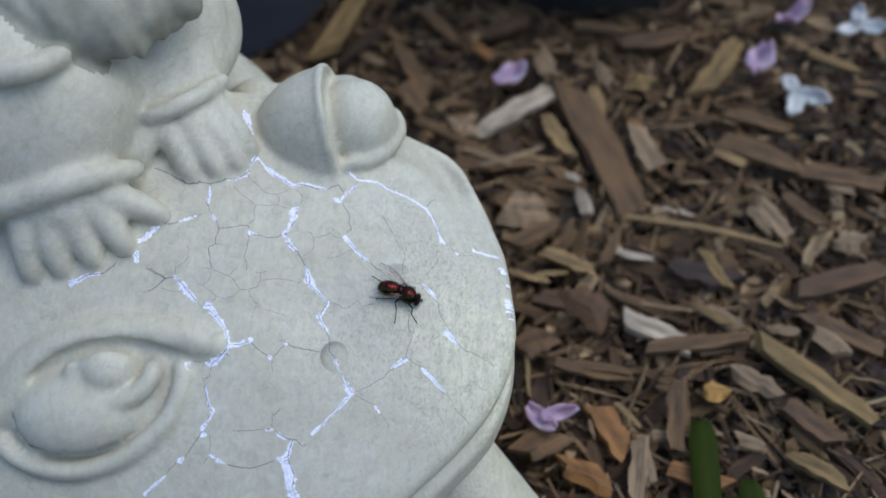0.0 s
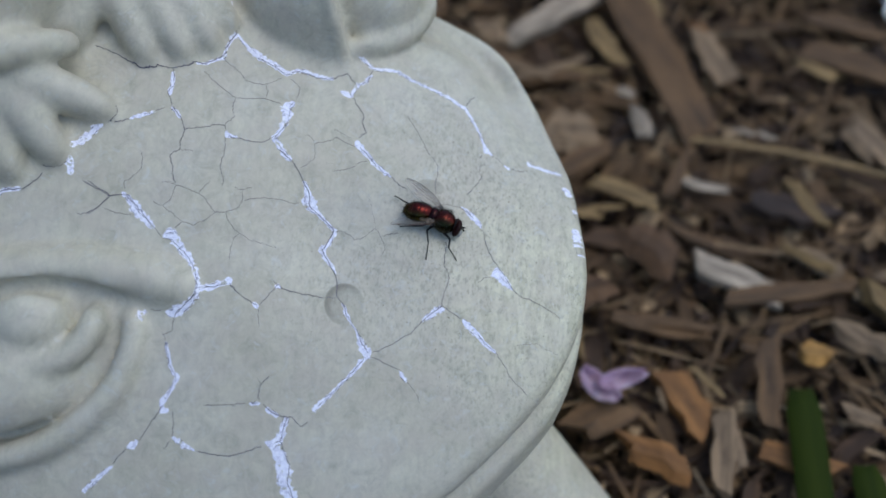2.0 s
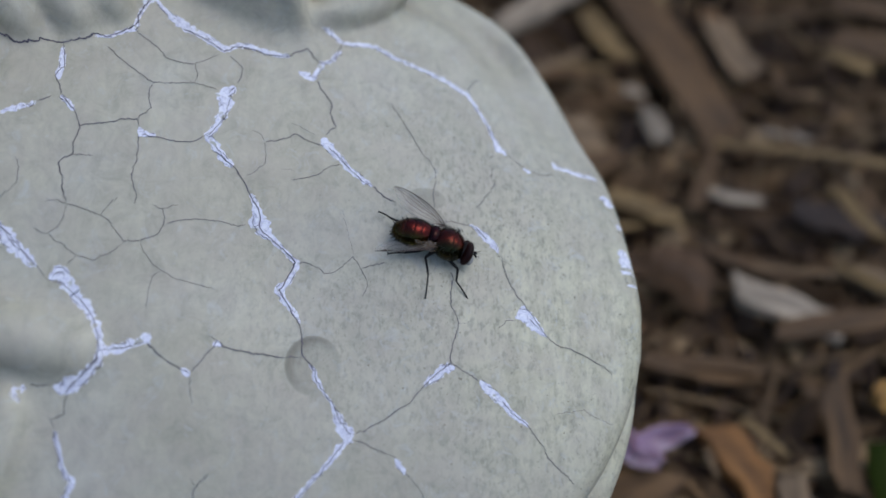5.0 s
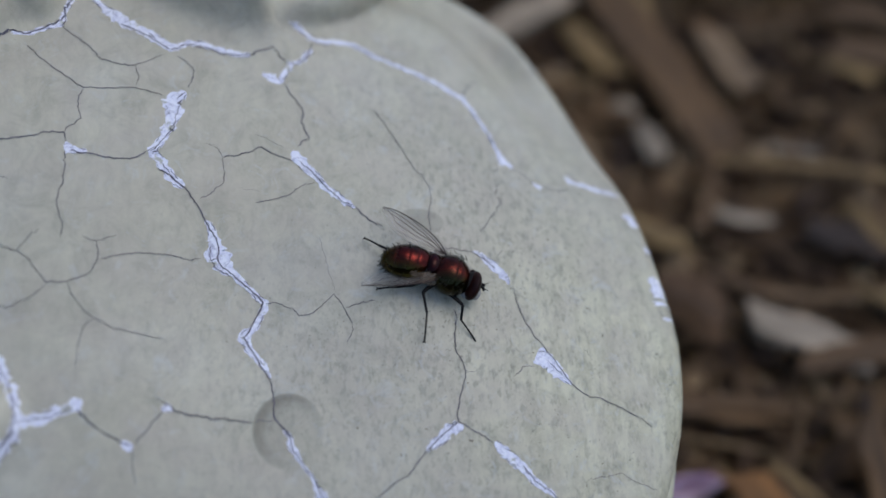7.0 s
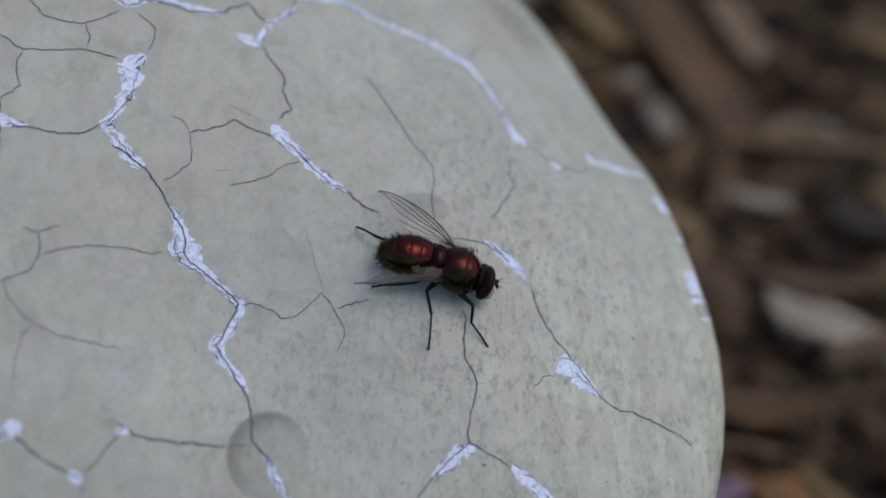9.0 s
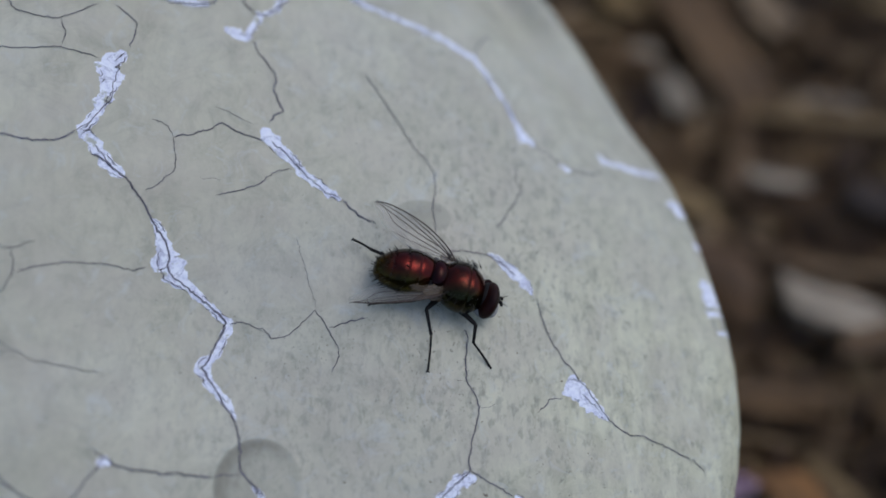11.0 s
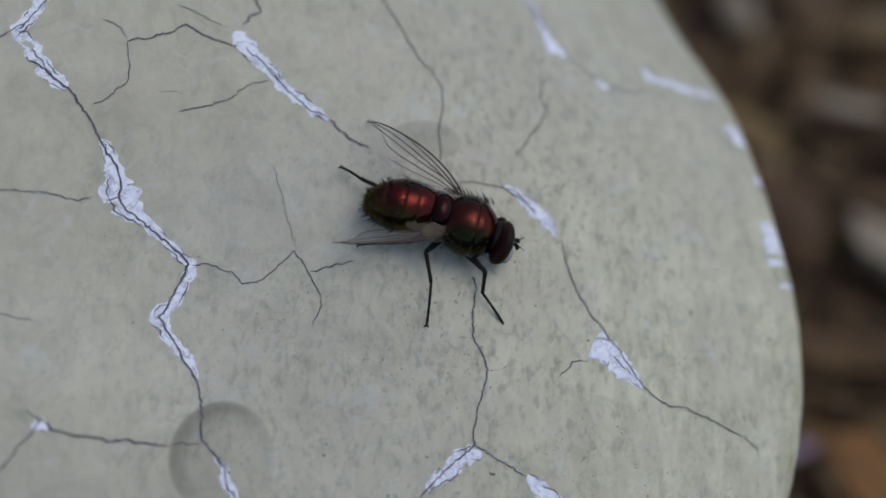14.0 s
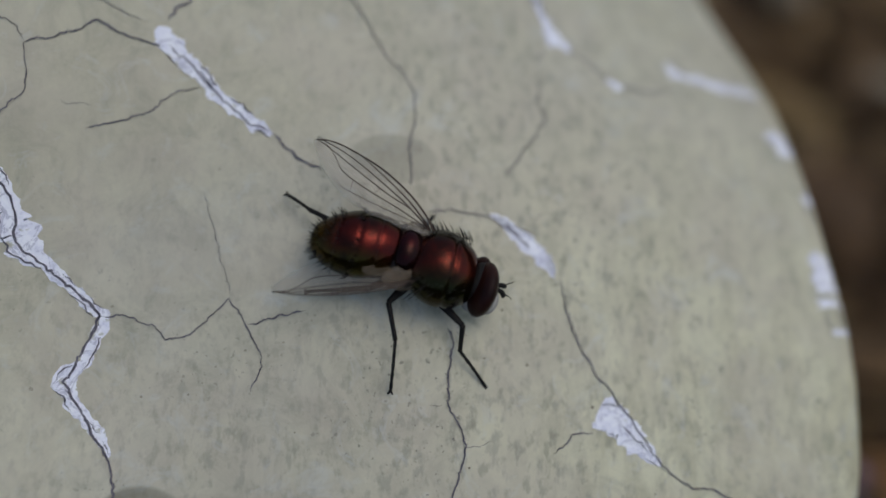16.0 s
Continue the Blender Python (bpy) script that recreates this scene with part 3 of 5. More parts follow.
    flaked((-35.9, 28.0, 0.44), (-34.7, 26.6, 0.51), (-33.1, 25.2, 1.16), (-32.1, 24.6, 1.01), (-30.8, 24.0, 0.94), (-29.4, 23.1, 1.00), (-28.4, 22.5, 1.00), (-27.8, 22.7, 0.71), (-26.8, 23.4, 0.65), (-25.5, 23.3, 0.57), (-24.2, 22.9, 0.57), (-22.8, 22.7, 0.64), (-21.5, 22.7, 0.50))
    hairline(0.18, (-32.8, 24.5), (-31.4, 24.0), (-29.4, 22.9), (-28.4, 22.2), (-27.5, 22.9), (-26.5, 23.1), (-25.2, 22.9), (-24.2, 22.5), (-22.5, 22.6), (-21.4, 22.8), (-20.8, 23.3), (-19.5, 23.8), (-19.0, 23.0), (-18.4, 22.6))
    flaked((-18.4, 22.6, 0.29), (-17.5, 22.7, 0.50), (-16.7, 23.5, 0.58), (-16.0, 24.8, 0.44))
    hairline(0.16, (-18.4, 22.5), (-17.4, 22.6), (-16.6, 23.7), (-16.2, 24.7), (-15.8, 25.7))
    flaked((-20.6, 20.9, 0.50), (-20.0, 20.7, 0.85), (-19.4, 20.5, 0.99), (-19.0, 20.4, 0.71), (-18.5, 21.5, 0.57), (-18.0, 22.4, 0.50))
    flaked((-18.1, 28.8, 0.73), (-17.8, 27.7, 0.88), (-17.4, 27.3, 0.66), (-16.7, 26.8, 0.59), (-15.9, 26.1, 0.59), (-14.6, 26.1, 0.52), (-13.2, 26.4, 0.59), (-12.1, 26.4, 0.59), (-11.1, 25.9, 0.59), (-10.2, 25.2, 0.66), (-9.0, 25.0, 0.52), (-7.5, 24.4, 0.52), (-5.7, 23.8, 0.59), (-4.7, 23.4, 0.67), (-3.6, 22.8, 0.67), (-2.5, 22.1, 0.59), (-1.7, 21.9, 0.59), (-1.0, 20.4, 0.51), (-0.3, 19.0, 0.51), (0.3, 17.8, 0.44), (0.7, 16.6, 0.43), (1.1, 15.2, 0.58), (1.4, 14.4, 1.01), (1.8, 14.3, 0.57), (2.3, 13.9, 0.29))
    hairline(0.13, (-18.2, 27.7), (-17.6, 27.2), (-16.6, 26.4), (-15.3, 25.7), (-14.3, 25.7))
    hairline(0.15, (-1.6, 22.2), (-1.1, 23.4), (-0.6, 24.2), (0.2, 24.9))
    hairline(0.11, (2.2, 13.9), (3.2, 13.3), (4.2, 12.4))
    flaked((4.0, 12.4, 0.29), (4.6, 12.1, 0.57), (4.9, 12.0, 0.29))
    hairline(0.14, (4.9, 12.2), (5.8, 12.0), (6.9, 12.0), (7.7, 12.5))
    flaked((7.7, 14.4, 0.37), (8.0, 13.7, 0.66), (9.4, 13.6, 0.66), (10.9, 13.5, 0.74), (12.5, 13.5, 0.60), (13.2, 13.4, 0.45))
    flaked((13.1, 10.7, 0.74), (13.7, 10.1, 1.33), (14.5, 9.5, 0.89), free=True)
    flaked((14.5, 7.0, 0.58), (15.0, 6.2, 1.32), (15.3, 5.4, 0.73), free=True)
    flaked((14.3, 3.6, 0.72), (14.8, 2.4, 1.72), (15.0, 1.1, 2.14), (15.2, -0.1, 1.85), (15.5, -0.9, 1.14), free=True)
    hairline(0.11, (0.7, 13.8), (0.3, 12.9))
    hairline(0.11, (0.7, 12.1), (0.1, 10.6), (0.5, 9.5), (-0.5, 8.2), (-1.2, 7.1), (-1.9, 6.3))
    hairline(0.11, (-10.6, 18.5), (-9.6, 16.8), (-8.7, 15.1), (-8.0, 13.7), (-7.5, 12.6), (-6.5, 11.5), (-6.0, 10.4), (-6.1, 8.9), (-6.5, 7.6), (-6.4, 6.6), (-6.5, 5.6))
    hairline(0.14, (-27.8, 21.7), (-26.8, 20.8), (-26.4, 20.3), (-26.6, 19.2), (-26.8, 18.3))
    flaked((-27.1, 17.9, 0.70), (-27.6, 17.4, 1.11), (-28.3, 16.7, 1.39), (-27.9, 15.8, 1.66), (-28.2, 14.8, 0.96), (-28.6, 13.7, 0.82), (-29.0, 12.8, 0.68), (-29.6, 12.0, 0.68), (-30.0, 11.6, 0.68))
    hairline(0.10, (-27.5, 16.8), (-27.7, 15.9), (-28.0, 14.6), (-28.5, 13.5), (-29.2, 12.4), (-30.2, 11.7))
    flaked((-30.0, 11.6, 0.68), (-29.4, 11.5, 0.81), (-28.9, 10.7, 0.95), (-28.4, 9.9, 0.81), (-27.8, 9.2, 0.81), (-27.2, 8.8, 0.54))
    hairline(0.17, (-28.8, 10.2), (-28.1, 9.5), (-27.5, 9.1), (-27.1, 8.8), (-26.7, 8.2), (-26.4, 7.8), (-26.1, 7.3), (-25.8, 6.7), (-25.5, 6.0), (-25.0, 5.3), (-24.7, 4.5), (-24.6, 3.9), (-24.7, 3.2), (-24.4, 2.6), (-23.6, 2.1), (-22.9, 1.5), (-22.1, 0.8), (-21.5, 0.3), (-21.2, -0.1), (-21.6, -0.9), (-22.0, -1.6), (-22.4, -2.4), (-22.9, -3.0), (-22.4, -3.8), (-21.8, -4.7), (-21.3, -5.7), (-20.8, -6.6), (-20.6, -7.6), (-20.6, -8.6), (-20.6, -9.5), (-19.9, -10.4), (-19.5, -11.1))
    flaked((-25.6, 6.2, 0.40), (-25.1, 5.4, 0.73), (-24.8, 4.5, 1.07), (-24.6, 3.8, 1.73), (-24.5, 3.2, 1.99), (-24.1, 2.6, 1.33), (-23.5, 2.1, 0.66), (-22.6, 1.3, 0.53), (-21.7, 0.5, 0.60), (-21.0, -0.1, 0.66), (-21.3, -0.8, 0.53), (-21.8, -1.8, 0.53), (-22.6, -2.6, 0.79), (-22.9, -3.2, 0.92), (-22.4, -4.0, 0.72), (-21.8, -4.7, 0.59), (-21.1, -5.6, 0.52), (-20.8, -6.3, 0.26))
    flaked((-25.8, 3.5, 0.27), (-25.2, 3.5, 1.06), (-24.6, 3.5, 1.06))
    hairline(0.15, (-19.9, -10.4), (-19.4, -11.1), (-19.3, -12.0), (-18.8, -12.8), (-18.2, -13.7), (-17.6, -14.4), (-17.2, -15.4), (-16.4, -16.8), (-15.8, -17.2))
    flaked((-19.9, -10.4, 0.19), (-19.4, -11.2, 0.45), (-19.3, -12.0, 0.64), (-18.8, -12.8, 0.32), (-18.1, -13.8, 0.26), (-17.6, -14.7, 0.38), (-17.2, -15.6, 0.89), (-16.8, -16.5, 1.27), (-16.2, -17.2, 1.40), (-15.7, -17.3, 0.51))
    flaked((-16.0, -17.4, 0.89), (-16.8, -18.1, 0.64), (-17.6, -18.9, 0.64), (-18.2, -19.6, 0.57), (-19.0, -20.4, 0.38), (-19.9, -21.2, 0.45), (-20.9, -22.1, 0.38), (-21.8, -22.9, 0.51), (-22.7, -23.5, 0.64), (-23.4, -24.1, 0.58), (-23.8, -24.6, 0.58))
    hairline(0.13, (-16.5, -17.7), (-17.7, -19.0), (-19.1, -20.6), (-20.6, -21.9), (-21.8, -23.1), (-23.1, -24.0))
    hairline(0.14, (-15.5, -17.1), (-14.3, -16.6), (-12.7, -15.9), (-12.0, -15.4), (-11.1, -14.8), (-10.3, -14.5), (-9.5, -13.6), (-8.6, -12.7), (-7.5, -11.7), (-6.5, -11.0), (-5.7, -10.4), (-5.7, -9.7), (-5.4, -8.7), (-5.1, -7.9), (-4.7, -6.8), (-4.7, -5.9), (-5.0, -5.2), (-5.3, -4.6), (-5.2, -3.0), (-4.9, -1.9), (-5.1, -1.1))
    flaked((-8.5, -12.7, 0.39), (-7.8, -12.1, 0.77), (-6.8, -11.3, 1.04), (-5.9, -10.8, 0.91), (-5.3, -10.9, 0.52))
    hairline(0.14, (-5.7, -10.4), (-4.8, -10.9), (-3.9, -11.5), (-3.0, -12.1))
    flaked((-2.8, -12.0, 0.39), (-2.2, -12.8, 0.91), (-1.4, -13.4, 0.91), (-0.6, -14.1, 0.78), (-0.2, -14.7, 0.65), (0.5, -15.3, 0.65), (1.3, -15.9, 0.52), (1.8, -16.4, 0.26))
    hairline(0.13, (-0.6, -14.2), (0.5, -15.3), (1.6, -16.1), (2.5, -17.3), (3.3, -18.3), (3.5, -19.2), (4.3, -20.0), (5.2, -20.8), (6.1, -21.7))
    hairline(0.13, (-15.6, -17.7), (-14.4, -18.1), (-13.4, -18.6), (-12.2, -19.0), (-11.6, -19.4))
    flaked((-11.8, -19.3, 0.26), (-11.4, -19.8, 0.77), (-11.0, -20.4, 0.51), (-10.8, -20.7, 0.26))
    hairline(0.08, (-11.0, -20.4), (-10.1, -21.4), (-9.4, -22.2), (-9.1, -23.3))
    flaked((1.4, -5.6, 0.20), (2.1, -5.1, 1.34), (2.6, -5.4, 1.74), (3.2, -6.0, 1.27), (3.9, -6.7, 1.00), (4.5, -7.4, 0.20))
    hairline(0.13, (0.5, 1.3), (0.6, -0.1), (1.1, -1.8), (1.8, -3.2), (2.6, -4.2), (3.4, -5.3), (4.1, -6.5), (4.6, -7.3), (5.3, -7.9), (6.0, -8.4), (7.0, -8.4), (8.0, -8.9), (9.3, -9.5), (10.3, -10.0))
    hairline(0.08, (10.3, -9.9), (10.9, -10.5), (11.3, -10.9))
    hairline(0.10, (1.4, -5.8), (0.4, -5.9), (-0.1, -6.5), (-0.6, -6.8))
    hairline(0.11, (-5.7, 4.4), (-4.6, 4.6), (-3.6, 4.4), (-2.6, 4.2))
    flaked((-2.7, 4.4, 0.27), (-1.9, 3.9, 0.54), (-1.3, 3.4, 0.95), (-0.6, 2.8, 0.95), (-0.1, 2.1, 0.68), (0.2, 1.4, 0.27))
    hairline(0.14, (-2.9, 4.4), (-1.8, 3.6), (-0.9, 2.8))
    hairline(0.08, (-0.6, 4.1), (-0.0, 4.7))
    hairline(0.16, (-18.6, 20.0), (-18.0, 18.8), (-17.3, 17.8), (-17.0, 16.9), (-17.2, 16.1), (-16.9, 15.1), (-16.6, 14.4), (-17.3, 14.0), (-17.6, 13.3))
    flaked((-17.7, 13.0, 0.55), (-17.8, 12.3, 1.10), (-17.1, 11.6, 1.02), (-16.4, 10.9, 0.82), (-15.8, 10.2, 0.68), (-15.2, 9.6, 0.68), (-14.3, 8.9, 0.75), (-13.6, 8.3, 0.61), (-12.9, 8.0, 0.41))
    hairline(0.12, (-17.6, 12.1), (-16.7, 11.3), (-15.8, 10.2), (-14.7, 9.1), (-13.6, 8.3), (-12.9, 8.0))
    hairline(0.18, (-12.9, 8.0), (-12.3, 7.3), (-11.5, 6.7), (-10.6, 6.3))
    hairline(0.14, (-17.9, 12.0), (-18.8, 12.2), (-19.8, 12.5), (-20.8, 13.1), (-21.7, 12.5), (-22.7, 12.1), (-24.0, 11.8))
    hairline(0.08, (-24.0, 11.8), (-24.3, 12.5), (-25.0, 12.8), (-25.4, 13.0))
    hairline(0.09, (-24.0, 11.8), (-23.9, 10.5), (-24.1, 9.4), (-25.0, 8.6), (-25.9, 8.0))
    hairline(0.09, (-16.2, 10.1), (-17.5, 9.7), (-18.8, 8.7), (-20.2, 8.3), (-21.4, 8.0))
    hairline(0.10, (-21.1, -0.1), (-19.7, -0.2), (-18.7, -0.6), (-18.3, -1.2), (-17.1, -1.0), (-16.1, -0.2), (-15.2, 0.5), (-14.8, -0.2), (-14.4, -0.9), (-14.0, -1.8), (-13.8, -2.6), (-14.4, -3.7))
    hairline(0.12, (-14.4, -0.7), (-13.2, -0.5), (-11.7, -0.2))
    hairline(0.11, (-37.7, 23.6), (-36.8, 22.9), (-35.5, 21.9), (-34.6, 21.1), (-34.2, 20.4), (-32.9, 20.1), (-31.4, 20.1), (-30.0, 20.9), (-28.9, 21.7))
    hairline(0.10, (-31.3, 20.1), (-31.1, 19.3), (-31.0, 18.4), (-31.1, 18.0))
    hairline(0.11, (-40.1, 21.1), (-38.9, 19.9), (-37.5, 18.8), (-36.3, 18.0), (-35.4, 17.3), (-34.0, 17.4), (-31.2, 17.8), (-30.2, 17.6), (-28.9, 17.2))
    hairline(0.11, (-35.4, 17.2), (-35.7, 16.4), (-35.7, 15.4), (-35.4, 14.3), (-36.3, 13.5), (-36.6, 12.9))
    hairline(0.15, (-42.2, 11.8), (-40.6, 12.2), (-38.9, 12.5), (-38.2, 12.9), (-37.2, 12.9), (-36.6, 12.9), (-36.5, 12.1))
    flaked((-36.5, 12.1, 0.27), (-36.2, 11.4, 0.89), (-35.6, 11.4, 0.61), (-34.8, 11.3, 0.34))
    hairline(0.15, (-36.2, 11.3), (-34.7, 11.2), (-33.4, 10.9), (-32.2, 10.9), (-31.5, 10.9), (-30.6, 11.4), (-30.0, 11.8))
    hairline(0.12, (-36.5, 11.3), (-36.5, 9.7), (-36.6, 8.4), (-37.0, 7.1), (-36.8, 5.8), (-36.5, 4.9), (-36.6, 4.0))
    hairline(0.14, (-44.4, 21.0), (-44.2, 19.8), (-44.1, 18.3), (-44.7, 17.6), (-44.9, 17.0), (-44.4, 16.2), (-44.2, 15.0))
    flaked((-44.4, 20.5, 0.29), (-44.4, 19.4, 0.57), (-44.3, 18.3, 0.57), (-44.6, 17.4, 0.71), (-44.5, 16.7, 0.42))
    flaked((-44.2, 15.0, 0.42), (-43.4, 14.2, 0.63), (-42.8, 13.4, 0.42))
    hairline(0.15, (-44.2, 15.0), (-43.4, 14.2), (-42.8, 13.4), (-42.4, 12.4), (-42.2, 11.8), (-42.4, 10.8), (-42.7, 9.9), (-42.7, 8.8), (-43.7, 8.3), (-44.0, 7.7), (-43.8, 6.9), (-43.5, 6.4), (-43.6, 5.4), (-43.3, 4.5), (-43.1, 3.9))
    hairline(0.08, (-42.7, 8.8), (-41.6, 8.8), (-40.7, 8.7))
    hairline(0.11, (-43.1, 3.8), (-41.7, 3.5), (-40.8, 3.1), (-39.8, 2.9), (-39.0, 2.3), (-38.4, 1.5), (-37.6, 0.4), (-36.2, 0.5), (-35.1, 1.0), (-34.3, 1.4), (-33.9, 2.3), (-33.8, 3.2), (-34.0, 3.9))
    hairline(0.09, (-35.1, 4.2), (-34.4, 3.9), (-33.8, 3.9), (-32.8, 4.3), (-32.4, 4.4))
    hairline(0.09, (-33.7, 2.4), (-32.2, 2.9), (-30.3, 3.2), (-28.4, 3.2), (-26.9, 2.9), (-26.0, 3.2))
    hairline(0.08, (-39.8, 2.9), (-39.0, 4.0), (-38.2, 4.7))
    hairline(0.09, (-43.1, 3.9), (-43.9, 4.2), (-45.1, 4.1))
    hairline(0.09, (-43.1, 3.8), (-43.4, 2.4), (-43.8, 1.6), (-44.6, 1.0), (-45.5, 1.1), (-46.1, 1.4))
    hairline(0.09, (-44.7, 1.0), (-44.0, 0.2), (-43.1, -0.1), (-42.5, -0.7), (-42.1, -1.1), (-41.0, -1.3), (-40.4, -1.5), (-39.5, -1.0), (-38.6, -0.6), (-37.6, 0.3))
    hairline(0.11, (-42.1, -1.1), (-42.6, -1.7), (-42.9, -2.1))
    hairline(0.08, (-36.1, 0.5), (-35.6, -0.6), (-34.9, -1.6), (-34.1, -2.1), (-32.9, -2.8), (-31.7, -3.0), (-30.2, -3.3), (-29.0, -3.5))
    hairline(0.07, (-34.1, -2.1), (-34.9, -2.9), (-35.3, -4.4), (-35.4, -5.9))
    hairline(0.10, (-48.1, 8.3), (-47.7, 7.3), (-47.8, 5.8), (-48.5, 5.0), (-49.2, 4.4), (-50.2, 3.9), (-49.9, 2.8))
    hairline(0.15, (-55.2, 3.8), (-54.5, 3.5), (-53.9, 3.1), (-52.7, 2.6), (-52.0, 1.9), (-50.9, 2.1), (-50.0, 2.3))
    hairline(0.12, (-52.0, 1.9), (-52.7, 1.2), (-53.5, 0.4), (-54.6, -0.1), (-55.1, -0.3))
    hairline(0.09, (-52.9, 0.4), (-51.7, -0.1), (-50.5, -0.3), (-48.8, -0.4))
    flaked((-50.4, 2.5, 0.41), (-49.7, 2.0, 0.61), (-49.1, 1.4, 0.88), (-48.5, 0.6, 1.48), (-47.9, -0.2, 1.34), (-46.9, -1.0, 1.07), (-46.3, -1.7, 0.93), (-45.7, -2.1, 0.47))
    hairline(0.12, (-49.7, 1.9), (-48.5, 1.0), (-47.6, 0.1), (-46.8, -0.9), (-46.0, -1.9), (-45.4, -2.4), (-44.8, -3.1))
    flaked((-44.5, -3.3, 0.53), (-43.6, -2.7, 1.46), (-43.2, -2.7, 1.32), (-42.9, -3.4, 1.45), (-42.4, -4.1, 1.18), (-41.7, -5.0, 1.05), (-40.9, -5.8, 0.98), (-40.2, -6.9, 0.91), (-39.8, -7.9, 0.78), (-39.6, -9.0, 0.78), (-39.6, -9.8, 0.91))
    hairline(0.13, (-44.6, -3.3), (-43.3, -3.5), (-42.4, -4.4), (-41.2, -5.5), (-40.2, -7.0), (-39.7, -8.6), (-39.6, -9.7), (-39.8, -10.5), (-40.4, -11.3), (-41.3, -12.0), (-42.2, -12.5), (-42.7, -13.1), (-43.0, -14.0), (-43.0, -15.0), (-43.8, -15.3), (-44.3, -15.5))
    flaked((-39.6, -9.8, 0.91), (-39.9, -10.7, 1.16), (-40.7, -11.6, 1.17), (-41.6, -12.2, 1.17), (-42.7, -12.8, 1.18), (-43.5, -12.8, 0.92), (-44.0, -12.7, 0.52))
    flaked((-39.6, -9.7, 0.78), (-38.4, -9.5, 1.04), (-37.3, -9.3, 0.78), (-36.2, -8.9, 0.65), (-35.4, -8.5, 1.03), (-35.0, -8.1, 0.52))
    hairline(0.12, (-39.5, -9.8), (-37.9, -9.5), (-36.7, -9.2), (-35.5, -8.8))
    hairline(0.17, (-35.4, -8.8), (-34.6, -9.6), (-33.8, -10.3), (-33.1, -10.7), (-32.2, -11.2), (-31.4, -11.6))
    flaked((-32.2, -11.2, 0.26), (-31.7, -11.5, 0.64), (-31.3, -11.8, 0.39))
    hairline(0.14, (-31.2, -11.5), (-30.4, -10.6), (-29.7, -9.7), (-29.1, -9.1), (-28.7, -8.5), (-29.5, -8.0))
    flaked((-29.2, -8.8, 0.52), (-28.7, -8.7, 0.64), (-28.4, -9.0, 0.32))
    hairline(0.17, (-28.7, -8.5), (-28.1, -9.0), (-27.1, -9.3), (-25.9, -9.4), (-25.3, -9.6), (-24.4, -9.5), (-23.5, -9.7), (-22.3, -9.9))
    hairline(0.10, (-22.3, -9.9), (-21.6, -9.7), (-20.7, -9.8))
    hairline(0.08, (-31.3, -11.8), (-31.3, -12.9), (-31.1, -14.3))
    hairline(0.12, (-44.2, -12.5), (-45.2, -12.6), (-46.1, -12.5))
    flaked((-46.4, -12.6, 0.40), (-47.2, -13.0, 0.92), (-47.8, -13.9, 0.79), (-48.6, -14.3, 0.53))
    hairline(0.10, (-44.5, -15.1), (-44.2, -15.6), (-44.0, -16.3))
    flaked((-44.0, -16.3, 0.33), (-43.8, -17.2, 0.53), (-43.5, -18.3, 0.53), (-43.3, -19.3, 0.53), (-42.9, -20.1, 0.59), (-42.4, -20.6, 0.66), (-42.8, -21.4, 0.66), (-43.3, -22.1, 0.59), (-43.9, -22.9, 0.79), (-44.5, -23.5, 0.80), (-44.8, -24.1, 0.67))
    hairline(0.12, (-44.0, -16.3), (-43.7, -17.7), (-43.3, -19.3), (-42.6, -20.5), (-43.0, -21.4), (-43.9, -22.6))
    flaked((-44.9, -24.4, 0.96), (-43.6, -24.5, 0.58))
    hairline(0.15, (-44.3, -23.8), (-45.4, -25.1), (-46.9, -26.8), (-47.9, -28.1))
    flaked((-48.1, -27.9, 0.58), (-48.8, -28.5, 0.98), (-49.7, -28.8, 0.39))
    hairline(0.16, (-49.5, -28.7), (-50.8, -29.7), (-51.7, -30.6))
    flaked((-51.7, -30.8, 0.30), (-52.9, -31.5, 0.59), (-54.8, -32.8, 0.70), (-56.3, -33.6, 0.50))
    hairline(0.12, (-43.1, -24.5), (-43.0, -26.3), (-43.2, -27.7))
    flaked((-43.3, -27.7, 0.39), (-42.4, -28.1, 0.67), (-41.2, -28.8, 0.58), (-40.1, -29.3, 0.38))
    hairline(0.14, (-43.5, -28.0), (-44.5, -29.1))
    hairline(0.17, (-39.9, -29.3), (-38.1, -29.7), (-35.8, -29.9), (-34.5, -29.8), (-32.6, -29.3), (-30.8, -28.8))
    hairline(0.13, (-38.8, -23.9), (-35.2, -23.9), (-33.0, -23.7))
    flaked((-32.5, -23.7, 0.38), (-31.6, -23.8, 0.47), (-31.0, -23.7, 0.28))
    hairline(0.15, (-31.1, -23.4), (-31.3, -22.6), (-31.0, -21.6), (-30.7, -21.2), (-29.6, -20.3))
    hairline(0.11, (-30.7, -21.3), (-31.4, -20.7))
    flaked((-30.3, -24.3, 0.47), (-29.4, -24.8, 0.75), (-28.5, -25.2, 0.56))
    hairline(0.19, (-30.7, -23.7), (-29.4, -24.8), (-28.0, -25.3), (-26.7, -25.3), (-26.1, -25.9), (-25.4, -26.5), (-24.5, -25.9))
    flaked((-27.3, -25.3, 0.75), (-27.8, -26.3, 0.84), (-28.1, -27.3, 0.94), (-28.6, -28.2, 1.32), (-29.5, -28.6, 1.32), (-28.8, -29.4, 1.32), (-28.2, -30.5, 1.70), (-27.9, -31.9, 2.08), (-27.8, -33.4, 1.89), (-27.2, -34.6, 1.71), (-26.5, -35.7, 1.33))
